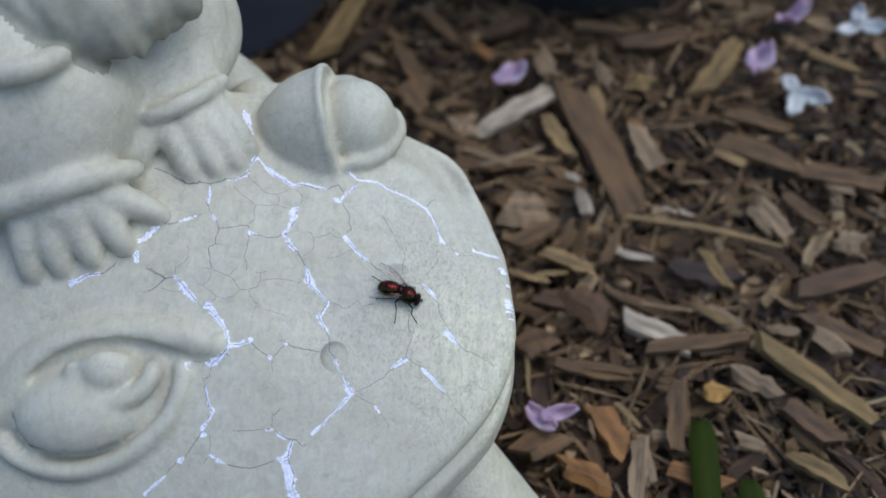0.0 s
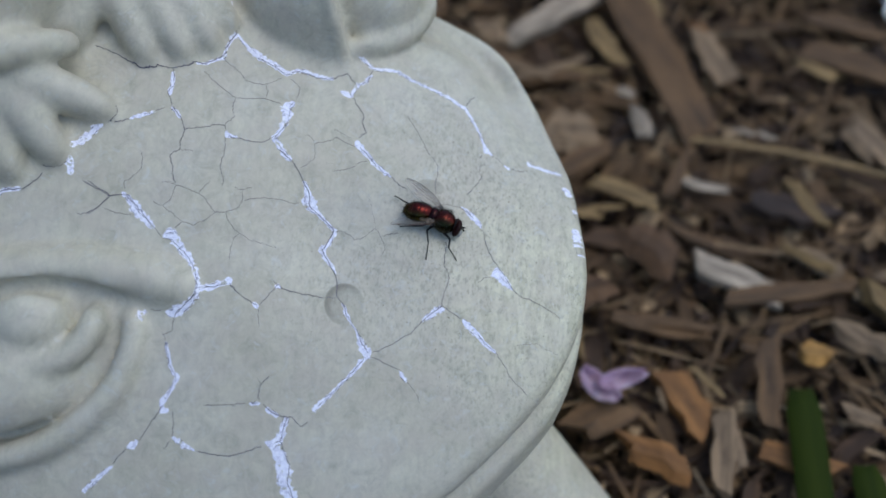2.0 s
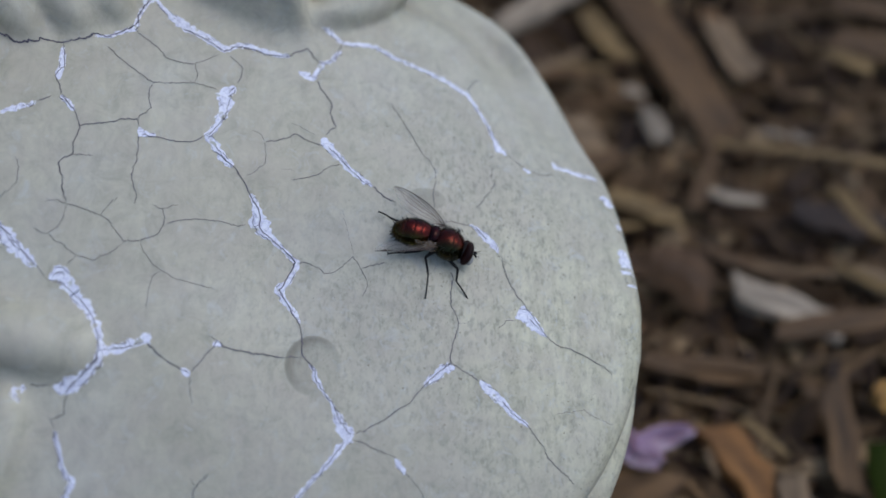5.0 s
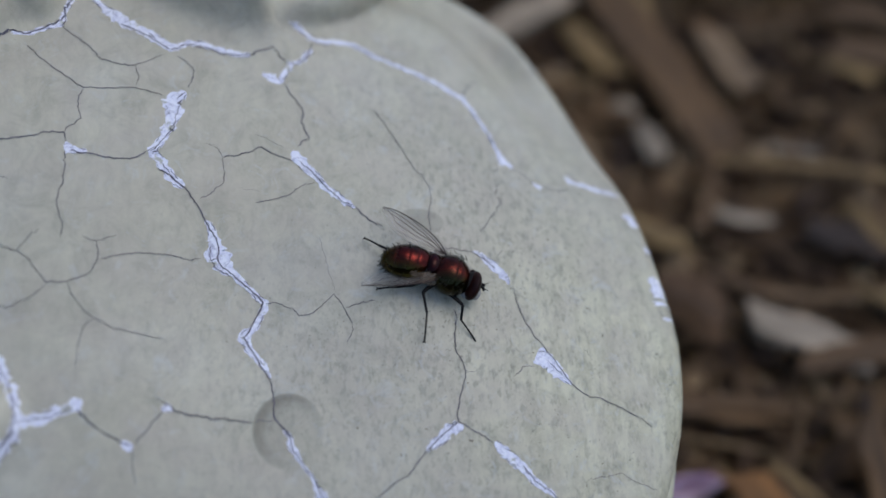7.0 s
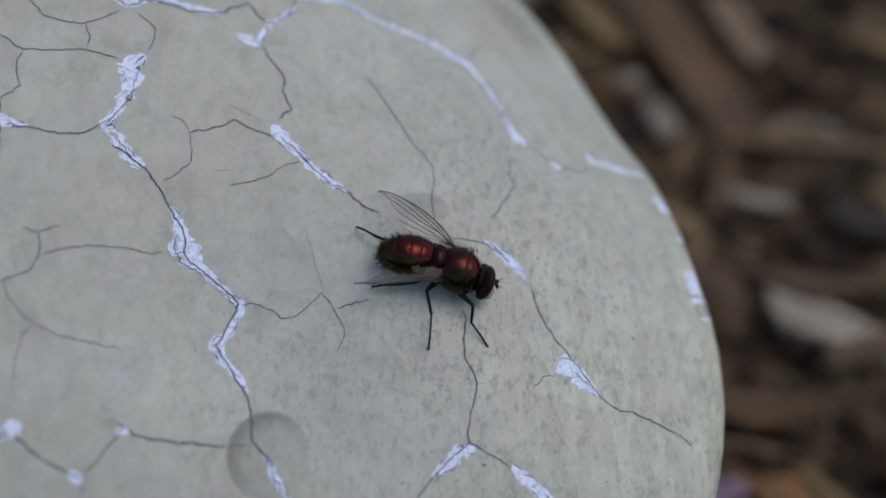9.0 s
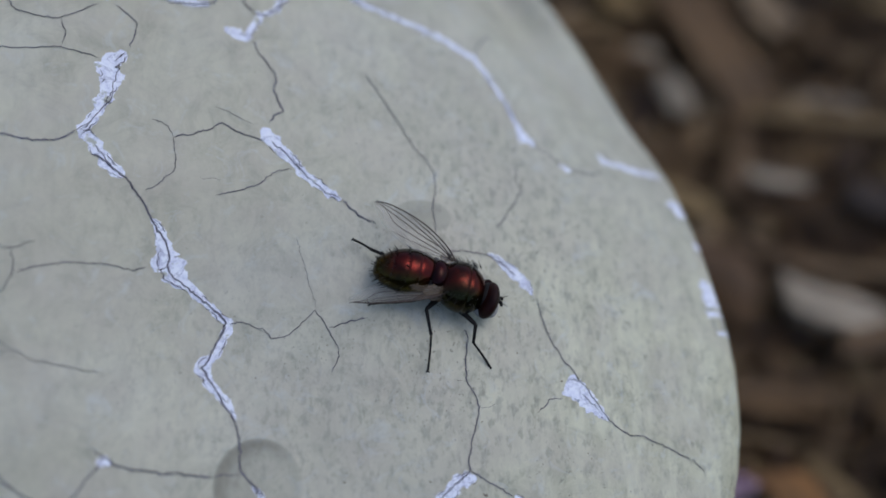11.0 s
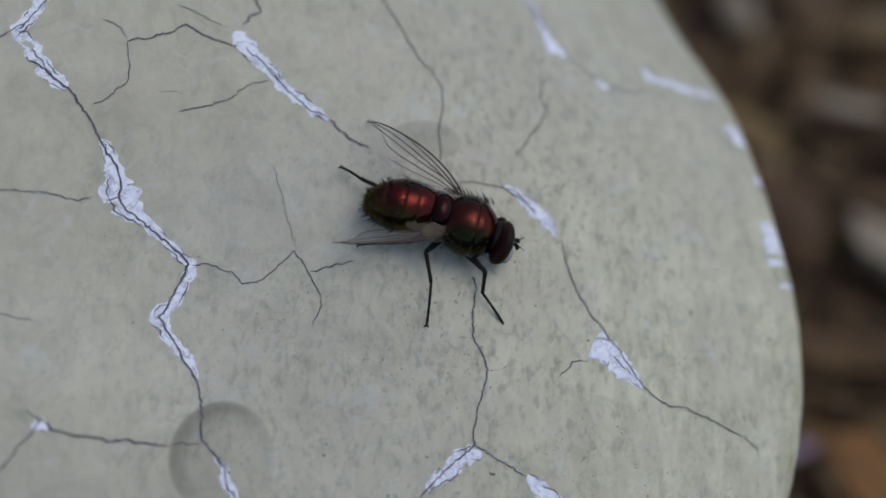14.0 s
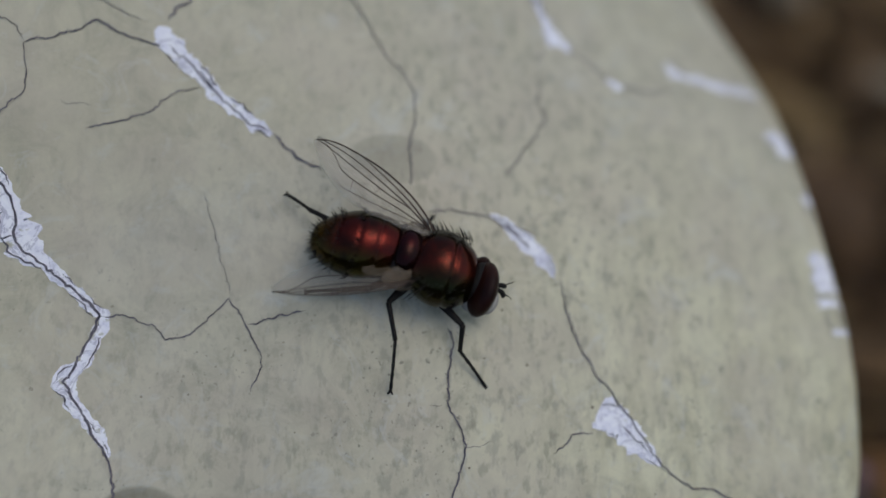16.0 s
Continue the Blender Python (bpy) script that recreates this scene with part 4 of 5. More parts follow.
    hairline(0.15, (-27.3, -25.3), (-27.9, -26.9), (-28.3, -28.2), (-27.7, -29.6), (-27.1, -31.1), (-27.5, -33.0), (-26.5, -35.3))
    flaked((-70.5, 0.6, 1.23), (-68.9, 1.4, 0.82), (-66.6, 2.4, 0.61), (-64.3, 2.6, 0.40))
    hairline(0.18, (-68.9, 1.4), (-66.6, 2.4), (-63.9, 2.6), (-62.1, 3.9), (-61.3, 4.8))
    hairline(0.18, (-61.2, 5.5), (-58.8, 5.7), (-58.0, 6.3))
    flaked((-57.9, 7.0, 0.80), (-57.7, 6.1, 1.20), (-57.4, 4.6, 0.80))
    flaked((-57.6, 8.1, 0.60), (-56.9, 8.8, 0.80), (-56.1, 9.3, 1.20), (-54.9, 10.5, 1.00), (-53.3, 11.7, 0.50))
    hairline(0.20, (-52.9, 11.9), (-51.8, 13.1), (-52.2, 14.1), (-52.7, 14.3))
    hairline(0.18, (-52.7, 12.0), (-51.7, 12.1), (-49.9, 12.7))
    flaked((-49.9, 12.7, 0.30), (-49.0, 13.1, 0.60), (-47.5, 13.6, 0.60), (-46.4, 14.1, 0.30))
    hairline(0.14, (-46.4, 14.1), (-45.1, 14.9))
    hairline(0.18, (-55.8, 3.8), (-54.4, 3.1), (-53.0, 2.5), (-52.1, 1.9), (-50.3, 2.2))
    hairline(0.14, (-52.1, 1.9), (-53.4, 0.6), (-54.7, -0.4), (-56.5, -0.5))
    flaked((-39.6, 39.4, 0.86), (-38.8, 37.5, 1.49), (-38.0, 34.8, 1.27), (-36.4, 29.9, 0.82))
    hairline(0.03, (-16.2, 5.3), (-16.0, 4.3), (-15.6, 2.5), (-15.2, 0.7))
    hairline(0.03, (-4.7, -6.5), (-4.1, -6.4), (-3.4, -6.2))
    hairline(0.03, (-22.5, 9.2), (-21.9, 9.1), (-21.0, 9.0))
    hairline(0.03, (-5.6, -4.6), (-6.2, -4.6))
    hairline(0.05, (4.7, -15.1), (5.7, -14.9), (7.8, -14.6), (9.2, -15.4), (10.9, -15.9))
    hairline(0.05, (-18.7, 13.2), (-21.3, 14.3))

    # the hair keeps a darker brown wash
    mids = verts[faces].mean(1)
    near = np.full(len(faces), 99.0)
    for lock in hair_locks():
        for p, q in zip(lock, lock[1:]):
            for t in (0, 0.25, 0.5, 0.75, 1):
                c = np.array([u + (v - u) * t for u, v in zip(p, q)])
                near = np.minimum(near, np.sqrt(((mids - c[:3]) ** 2).sum(1)) - c[3])
    for i in np.nonzero(near < 1.9)[0]:
        kinds[i] = 3
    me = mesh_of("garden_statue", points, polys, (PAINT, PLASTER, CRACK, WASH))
    me.polygons.foreach_set("material_index", kinds)
    me.update()
    return tagged(new("garden_statue", me), "cream frog garden statue with cracked flaking paint and a child figure", "statue")


build_statue()


# ---- bark mulch ----
def chip_mesh(length, width, thick, rng, sides=5, rings=5):
    """A split, ragged splinter of wood, its grain along x, in millimetres."""
    verts, faces = [], []
    blunt = rng.uniform(0.45, 1.0), rng.uniform(0.45, 1.0)
    slant = rng.uniform(-0.5, 0.5) * width, rng.uniform(-0.5, 0.5) * width
    bow, lift, shift = rng.uniform(-0.025, 0.025) * length, rng.uniform(-0.01, 0.02) * length, rng.uniform(0, 50)
    spikes = [[rng.uniform(-0.30, 0.14) * min(length * 0.6, 1.6 * width) * (0.35 if width > 0.5 * length else 1.0) for s in range(sides)] for e in (0, 1)]
    for i in range(rings):
        t = i / (rings - 1)
        x = (t - 0.5) * length
        w = 0.5 * width * (blunt[0] + (1 - blunt[0]) * min(1, t * 4.5)) * (blunt[1] + (1 - blunt[1]) * min(1, (1 - t) * 2.5))
        off = bow * (4 * t * (1 - t)) + rng.uniform(-0.10, 0.10) * width
        for s in range(sides):
            a = 2 * math.pi * (s + 0.5) / sides
            jx = slant[0] * math.cos(a) - spikes[0][s] if i == 0 else slant[1] * math.cos(a) + spikes[1][s] if i == rings - 1 else 0
            g = (1.28 if sides == 4 else 1.0) * (1 + 0.22 * noise.noise((t * length * 0.25, s * 1.7, shift)))
            verts.append(((x + jx) * MM, (off + w * math.cos(a) * g) * MM, (lift * 4 * t * (1 - t) + 0.5 * thick * math.sin(a) * rng.uniform(0.75, 1.2)) * MM))
    for i in range(rings - 1):
        for s in range(sides):
            a, b = i * sides + s, i * sides + (s + 1) % sides
            faces.append((a, b, b + sides, a + sides))
    faces.append(tuple(range(sides))[::-1])
    faces.append(tuple(range((rings - 1) * sides, rings * sides)))
    return verts, faces


def crumb_mesh(size, rng):
    """A lump of bark or soil."""
    verts = [tuple(size * 0.5 * MM * c * rng.uniform(0.6, 1.3) for c in v) for v in
             ((1, 0, 0), (0.3, 0.95, 0), (-0.8, 0.6, 0), (-0.8, -0.6, 0), (0.3, -0.95, 0), (0.1, 0.1, 0.8), (-0.1, 0, -0.8))]
    faces = [(i, (i + 1) % 5, 5) for i in range(5)] + [((i + 1) % 5, i, 6) for i in range(5)]
    return verts, faces


def under_statue(x, y, pad=0.0):
    return math.hypot(x + 42, y - 15) < 52 + pad or math.hypot(x - 6, y + 14) < 18 + pad


def build_shreds():
    """Chips, fibres and crumbs too many to count."""
    rng = random.Random(5)
    points, polys = [], []
    for i in range(13500):
        near = i < 10500
        x, y = (rng.uniform(-110, 175), rng.uniform(-60, 215)) if near else (rng.uniform(-700, 700), rng.uniform(-700, 700))
        if under_statue(x, y, -3):
            continue
        kind = rng.random()
        if kind < 0.38:
            v, f = crumb_mesh(rng.choice((1.5, 2.2, 3, 4.5)) * rng.uniform(0.7, 1.3), rng)
        elif kind < 0.66:
            v, f = chip_mesh(rng.uniform(6, 24), rng.uniform(0.5, 1.3), rng.uniform(0.4, 1.0), rng, 3, 4)
        else:
            l = rng.choice((4, 6, 9, 13, 18)) * rng.uniform(0.7, 1.3)
            v, f = chip_mesh(l, rng.uniform(1.2, 2.6) + l * 0.10, rng.uniform(0.8, 2.2), rng, 4, 4)
        m = pose(x * MM, y * MM, rng.uniform(-6, 3.2) * MM, rng.uniform(-40, 40), rng.uniform(-22, 22), rng.uniform(0, 360))
        base = len(points)
        points.extend(tuple(m @ Vector(p)) for p in v)
        polys.extend(tuple(base + q for q in p) for p in f)
    for i in range(2100):
        x, y = rng.uniform(2, 160), rng.uniform(-50, 180)
        if under_statue(x, y, 1):
            continue
        v, f = chip_mesh(rng.choice((5, 8, 12, 18, 24)) * rng.uniform(0.7, 1.3), rng.uniform(0.4, 1.7), rng.uniform(0.3, 0.8), rng, 3, 4)
        m = pose(x * MM, y * MM, rng.uniform(0.5, 4.2) * MM, rng.uniform(-40, 40), rng.uniform(-16, 16), rng.uniform(0, 360))
        base = len(points)
        points.extend(tuple(m @ Vector(p)) for p in v)
        polys.extend(tuple(base + q for q in p) for p in f)
    ob = new("mulch", mesh_of("mulch", points, polys, (SHREDS,), False))
    return tagged(ob, "brown shredded bark mulch covering the garden bed", "mulch", kind="stuff")


build_shreds()
CHIP_LABEL = {1: "dark brown bark chip lying in the mulch", 2: "brown flat bark chip lying in the mulch", 3: "mid-brown wood splinter lying in the mulch",
              4: "weathered olive-tan wood chip in the mulch", 5: "light tan split wood stick in the mulch", 6: "greyish pale wood chip in the mulch",
              7: "bleached pale wood chip in the mulch", 8: "orange-brown wood chip in the mulch", 9: "bright orange-tan wood chip in the mulch"}


def lay_chips(rows, seed):
    rng = random.Random(seed)
    for x, y, l, w, yaw, tone in rows:
        v, f = chip_mesh(l, w, min(w * 0.5, 3.2), rng, 4 if l > 14 else 5, 7)
        ob = new("wood_chip", mesh_of("wood_chip", v, f, (TONED[tone],), False))
        ob.matrix_world = pose(x * MM, y * MM, rng.uniform(5.0, 7.5) * MM, rng.uniform(-12, 12), rng.uniform(-5, 5), yaw)
        tagged(ob, CHIP_LABEL[tone], "wood chip", "wood chips in the mulch")


lay_chips(((47.3, 90.3, 52.1, 13.6, -73, 3), (23.2, 106.4, 33.6, 7.1, 38, 7), (34.1, 93.8, 20.3, 5.1, -69, 5), (22.6, 65.4, 11.9, 12.1, -5, 6),
           (3.8, 99.6, 7.1, 7.4, -9, 6), (4.4, 93.0, 32.8, 3.7, -33, 3), (14.8, 84.9, 27.4, 4.5, -5, 3), (87.7, 121.7, 30.6, 8.6, 54, 4),
           (71.4, 55.7, 43.9, 2.2, -18, 5), (46.3, 52.4, 14.4, 3.2, 63, 3), (51.7, 49.6, 11.7, 2.6, -12, 7), (54.0, 25.5, 20.0, 5.9, -30, 7),
           (92.0, 8.7, 32.4, 6.7, -44, 4)), 11)
lay_chips(((37.6, 13.9, 20.2, 4.3, -11, 3), (22.7, 21.8, 10.3, 8.6, 17, 2), (39.4, -3.4, 15.8, 7.3, -65, 8),
           (21.7, -6.1, 10.5, 8.7, 28, 3), (45.1, -14.0, 17.1, 5.0, -101, 6), (56.2, 0.3, 18.3, 5.1, -101, 3), (66.7, 6.3, 5.9, 6.2, -9, 9),
           (77.5, 9.2, 13.0, 6.0, -43, 6), (64.6, 20.7, 28.1, 4.6, 6, 3), (72.8, 43.7, 15.1, 4.1, -70, 4), (72.4, 28.3, 12.4, 4.7, -31, 6)), 12)
lay_chips(((110.7, 50.7, 6.7, 7.4, -9, 6), (92.4, 60.8, 15.7, 5.4, -66, 6), (59.3, 87.9, 16.8, 7.2, 106, 6), (47.3, 108.6, 14.9, 4.7, -85, 5),
           (62.1, 114.6, 6.6, 7.6, -14, 4), (-11.5, 113.1, 14.1, 8.0, -66, 3), (-11.9, 127.5, 24.9, 5.9, -62, 3), (-36.2, 151.6, 37.1, 8.7, 67, 4),
           (-2.5, 146.9, 20.2, 5.1, -55, 3), (32.2, 125.2, 13.1, 7.0, -75, 6), (105.6, 38.2, 25.9, 6.4, 14, 2), (92.9, 84.0, 25.6, 7.1, -29, 3)), 13)
lay_chips(((68.8, 42.4, 18.4, 8.1, -20, 1), (112.9, 74.3, 25.2, 6.2, -17, 3), (103.0, 22.7, 20.2, 5.2, -32, 3), (33.8, 46.5, 17.0, 4.3, -29, 5),
           (32.9, 35.4, 21.4, 5.5, -12, 2), (24.3, 56.5, 16.6, 6.7, 26, 3), (87.4, -13.6, 14.1, 4.8, -38, 4), (58.8, -15.1, 14.6, 4.8, -18, 8),
           (87.3, -2.8, 15.4, 5.8, -44, 2), (32.3, -13.9, 13.0, 6.2, -27, 8), (95.7, 97.5, 19.0, 6.2, -25, 3), (20.7, 144.6, 16.3, 7.7, 17, 2),
           (69.2, 135.9, 23.3, 6.7, 10, 2), (124.7, 121.9, 18.8, 4.6, -37, 4)), 14)

lay_chips(((32.2, 123.1, 11.3, 5.3, -82, 6), (50.7, 120.7, 11.3, 4.5, -79, 6), (10.6, 86.8, 19.2, 1.7, -26, 6), (19.5, 86.3, 20.3, 2.2, 18, 6), (26.5, 85.1, 14.4, 1.5, -14, 5),
           (39.7, 67.2, 8.7, 4.3, -85, 7), (85.6, 84.4, 11.6, 5.0, -35, 5), (5.7, 97.9, 8.9, 5.7, -64, 6), (65.9, 64.5, 9.6, 1.8, -14, 7), (89.0, 60.2, 9.4, 5.5, -65, 6),
           (101.0, 62.1, 14.6, 3.7, -53, 3)), 15)
lay_chips(((36.9, 77.7, 5.0, 2.5, -27, 7), (20.9, 126.9, 10.3, 1.6, -78, 6), (47.2, 53.4, 7.6, 2.4, -74, 5), (58.3, 94.5, 13.2, 4.2, -83, 8), (113.5, 70.9, 8.9, 3.5, -29, 6),
           (11.1, 133.8, 10.6, 4.2, -50, 8), (70.2, 28.4, 12.1, 2.7, -38, 4), (87.5, 24.6, 7.8, 3.0, -13, 6), (73.1, -6.9, 7.4, 3.4, -22, 6), (47.0, -12.3, 12.4, 3.9, -81, 6),
           (37.3, 14.1, 19.9, 3.1, -13, 3)), 16)
lay_chips(((37.5, 32.4, 11.8, 9.8, -46, 2), (21.8, 43.9, 12.1, 2.0, -22, 5), (20.4, 12.3, 12.8, 1.2, -90, 5), (97.5, 19.3, 9.7, 6.1, -53, 6), (44.3, 0.6, 8.9, 1.5, -52, 5),
           (56.0, 6.6, 7.9, 1.9, -23, 3), (35.1, -2.6, 5.5, 1.2, -82, 6), (28.3, 44.1, 10.1, 1.7, 3, 5), (86.4, -5.2, 9.8, 4.1, -56, 3)), 17)


def scatter_chips():
    rng = random.Random(21)
    made = 0
    while made < 190:
        x, y = rng.uniform(5, 150), rng.uniform(-45, 175)
        if under_statue(x, y, 4):
            continue
        l = rng.choice((7, 9, 12, 16, 22)) * rng.uniform(0.8, 1.2)
        v, f = chip_mesh(l, rng.uniform(1.8, 4.2) + 0.07 * l, rng.uniform(1.0, 2.4), rng, 4, 6)
        ob = new("wood_chip", mesh_of("wood_chip", v, f, (CHIP,), False))
        ob.matrix_world = pose(x * MM, y * MM, rng.uniform(0.5, 3.5) * MM, rng.uniform(-30, 30), rng.uniform(-14, 14), rng.uniform(0, 360))
        tagged(ob, "brown shredded bark chip lying in the mulch", "wood chip", "wood chips in the mulch")
        made += 1


scatter_chips()


# ---- plant pots behind ----
def build_pot(x, y, r, h, mat, label):
    prof = [(0, 2), (r * 0.92, 2), (r * 0.97, 4), (r, 8), (r * 1.06, h - 14), (r * 1.10, h - 14), (r * 1.11, h), (r * 1.06, h), (r * 1.02, h - 16), (r * 0.95, h - 18), (0, h - 20)]
    verts, faces, n = [], [], 56
    for pr, pz in prof:
        verts.extend((pr * math.cos(2 * math.pi * i / n) * MM, pr * math.sin(2 * math.pi * i / n) * MM, pz * MM) for i in range(n))
    for a in range(len(prof) - 1):
        for i in range(n):
            j = (i + 1) % n
            faces.append((a * n + i, a * n + j, a * n + n + j, a * n + n + i))
    ob = new("plant_pot", mesh_of("plant_pot", verts, faces, (mat,)))
    ob.location = (x * MM, y * MM, -4 * MM)
    return tagged(ob, label, "plant pot")


build_pot(54, 216, 63, 68, BLACK, "black plastic plant pot standing on the mulch")
build_pot(-92, 186, 52, 105, SLATE, "dark slate-grey plant pot standing on the mulch")


# ---- petals, flowers and grass ----
def petal_mesh(length, width, curl, rng):
    verts, faces, nu, nv = [], [], 8, 6
    for i in range(nu + 1):
        t = i / nu
        half = width * 0.5 * math.sin(math.pi * (0.08 + 0.86 * t)) ** 0.7
        for j in range(nv + 1):
            s = 2 * j / nv - 1
            verts.append(((t - 0.5) * length * MM, s * half * MM,
                          (curl * (t - 0.5) ** 2 * 4 + curl * 0.6 * s * s + 0.38 * width * noise.noise((t * 3.4, s * 2.1, length + curl)) + 0.3 * rng.uniform(-1, 1)) * MM))
    for i in range(nu):
        for j in range(nv):
            a = i * (nv + 1) + j
            faces.append((a, a + 1, a + nv + 2, a + nv + 1))
    return verts, faces


def thicken(ob, mm):
    mod = ob.modifiers.new("thickness", "SOLIDIFY")
    mod.thickness = mm * MM
    return ob


def lay_petals():
    rng = random.Random(31)
    rows = ((20.5, 118.1, 12, 8, 30), (22.4, -0.6, 9, 5, -40), (26.5, 0.6, 10, 4, 15), (99.8, 119.9, 12, 9, 60), (114.9, 140.4, 14, 9, 40))
    for x, y, l, w, yaw in rows:
        v, f = petal_mesh(l, w, 2.5, rng)
        ob = thicken(new("petal", mesh_of("petal", v, f, (PURPLE,))), 0.4)
        ob.matrix_world = pose(x * MM, y * MM, 8.5 * MM, rng.uniform(-20, 20), rng.uniform(-15, 15), yaw)
        tagged(ob, "fallen pale purple petal curled on the mulch", "petal", "fallen petals")
    for x, y, ways in ((108.4, 106.9, ((-110, 12, 5.5), (-38, 11, 5), (130, 6, 5))), (134.7, 135.0, ((200, 9, 5), (-20, 9, 5), (80, 7, 5)))):
        flower = new("fallen_flower")
        flower.matrix_world = pose(x * MM, y * MM, 9 * MM, 8, -6, 0)
        tagged(flower, "small wilted white flower fallen on the mulch", "flower", "fallen petals")
        for way, l, w in ways:
            v, f = petal_mesh(l, w, 1.5, rng)
            ob = thicken(new("petal", mesh_of("petal", v, f, (WHITE_PETAL,))), 0.4)
            ob.parent = flower
            ob.matrix_local = pose(0, 0, 0, 0, 0, way) @ pose(0.5 * l * MM, 0, 0, rng.uniform(-20, 20), -8, 0)


lay_petals()


def build_blade(points, width, label):
    verts, faces = [], []
    n = 14
    (ax, ay, az), (bx, by, bz), (cx, cy, cz) = points
    for i in range(n + 1):
        t = i / n
        p = [(1 - t) ** 2 * a + 2 * t * (1 - t) * b + t * t * c for a, b, c in ((ax, bx, cx), (ay, by, cy), (az, bz, cz))]
        half = 0.5 * width * (1 if t < 0.92 else 1 - ((t - 0.92) / 0.08) ** 2 * 0.35)
        for s, dip in ((-1, 0), (0, -0.5), (1, 0)):
            verts.append(((p[0] + s * half) * MM, (p[1]) * MM, (p[2] + dip) * MM))
    for i in range(n):
        for j in range(2):
            a = i * 3 + j
            faces.append((a, a + 1, a + 4, a + 3))
    ob = thicken(new("grass_blade", mesh_of("grass_blade", verts, faces, (GREEN,))), 0.3)
    return tagged(ob, label, "grass", "grass blades")


build_blade(((57, -62, -3), (59, -35, 10), (61.3, -2, 9)), 6.6, "broad green grass blade lying over the mulch")
build_blade(((70, -60, -3), (71, -40, 8), (70, -17, 8)), 6.0, "short green grass blade tip over the mulch")

# ---- the fly ----
def make_shell(name, top, flank, rough=0.11):
    """Metallic shell, its hue turning from the back to the near flank and the rear, with a dark reflection painted on
    the far side.
    """
    n = Nodes(name)
    co = n.tree.nodes.new("ShaderNodeTexCoord")
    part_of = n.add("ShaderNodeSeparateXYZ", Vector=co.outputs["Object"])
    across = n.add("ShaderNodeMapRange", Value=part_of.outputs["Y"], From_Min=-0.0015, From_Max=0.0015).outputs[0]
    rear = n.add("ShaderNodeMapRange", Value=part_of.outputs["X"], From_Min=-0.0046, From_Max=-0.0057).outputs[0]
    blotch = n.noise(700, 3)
    # tone of the far (+Y) side, painted as if it mirrored dark surroundings
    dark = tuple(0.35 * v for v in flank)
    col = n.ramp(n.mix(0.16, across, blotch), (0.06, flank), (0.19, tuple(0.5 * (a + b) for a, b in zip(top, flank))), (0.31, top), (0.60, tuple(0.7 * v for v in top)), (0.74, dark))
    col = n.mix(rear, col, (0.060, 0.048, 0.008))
    col = n.mix(n.ramp(n.noise(1100, 3, 0.6), (0.46, 0.0), (0.66, 0.7)), col, (0.010, 0.008, 0.006))
    grain = n.mix(0.5, n.noise(9000, 2), n.noise(2600, 2))
    return n.finish(col, n.ramp(blotch, (0.3, rough * 0.9), (0.7, rough * 1.6)), n.bump(grain, 0.00004, 0.5), 0.9)


def make_plain(name, tone, rough, metal=0.0, **extra):
    n = Nodes(name)
    g = n.noise(4000, 3)
    col = n.mix(0.5, tone, n.ramp(g, (0.3, 0.45), (0.65, 1.2)), "MULTIPLY")
    return n.finish(col, rough, n.bump(g, 0.00002, 0.5), metal, **extra)


def make_eye():
    n = Nodes("compound_eye")
    at = n.where()
    cell = n.add("ShaderNodeTexVoronoi", Scale=22000.0, Vector=at)
    blotch = n.noise(900, 2)
    col = n.ramp(blotch, (0.3, (0.010, 0.003, 0.002)), (0.7, (0.026, 0.006, 0.004)))
    return n.finish(col, 0.42, n.bump(cell.outputs["Distance"], 0.00001, 0.6), Specular_IOR_Level=0.14)


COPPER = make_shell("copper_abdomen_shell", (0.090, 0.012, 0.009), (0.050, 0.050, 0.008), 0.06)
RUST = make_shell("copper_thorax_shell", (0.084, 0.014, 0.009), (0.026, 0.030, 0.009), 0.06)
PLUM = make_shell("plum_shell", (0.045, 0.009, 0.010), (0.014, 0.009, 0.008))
DARK_SHELL = make_plain("black_chitin", (0.012, 0.010, 0.009), 0.6, Specular_IOR_Level=0.2)
EYE = make_eye()
SILVER = make_plain("silvery_face", (0.34, 0.33, 0.30), 0.6)
PALE = make_plain("pale_calypter", (0.27, 0.20, 0.13), 0.4, Alpha=0.42)
VEIN = make_plain("wing_vein", (0.045, 0.022, 0.010), 0.5)
MEMBRANE = make_plain("wing_membrane", (0.36, 0.32, 0.27), 0.25, Alpha=0.17)


def part(name, data, parent, label="", kind=""):
    """Links a mesh, or (verts, faces) in millimetres with its material, as one object under a thing or a part."""
    if isinstance(data, tuple):
        verts, faces, mat = data
        data = mesh_of(name, [tuple(c * MM for c in v) for v in verts], faces, (mat,))
    ob = new(name, data)
    ob.parent = parent
    return tagged(ob, label, kind=kind)


def turned_body(rings, mat, sides=32):
    """A shell through rings (x, y, z, half width, half height)."""
    verts, faces = [], []
    for x, y, z, w, h in rings:
        for s in range(sides):
            a = 2 * math.pi * s / sides
            verts.append((x, y + w * math.cos(a), z + h * math.sin(a)))
    for i in range(len(rings) - 1):
        for s in range(sides):
            a, b = i * sides + s, i * sides + (s + 1) % sides
            faces.append((a, a + sides, b + sides, b))
    faces.append(tuple(range(sides)))
    faces.append(tuple(range((len(rings) - 1) * sides, len(rings) * sides))[::-1])
    return verts, faces, mat


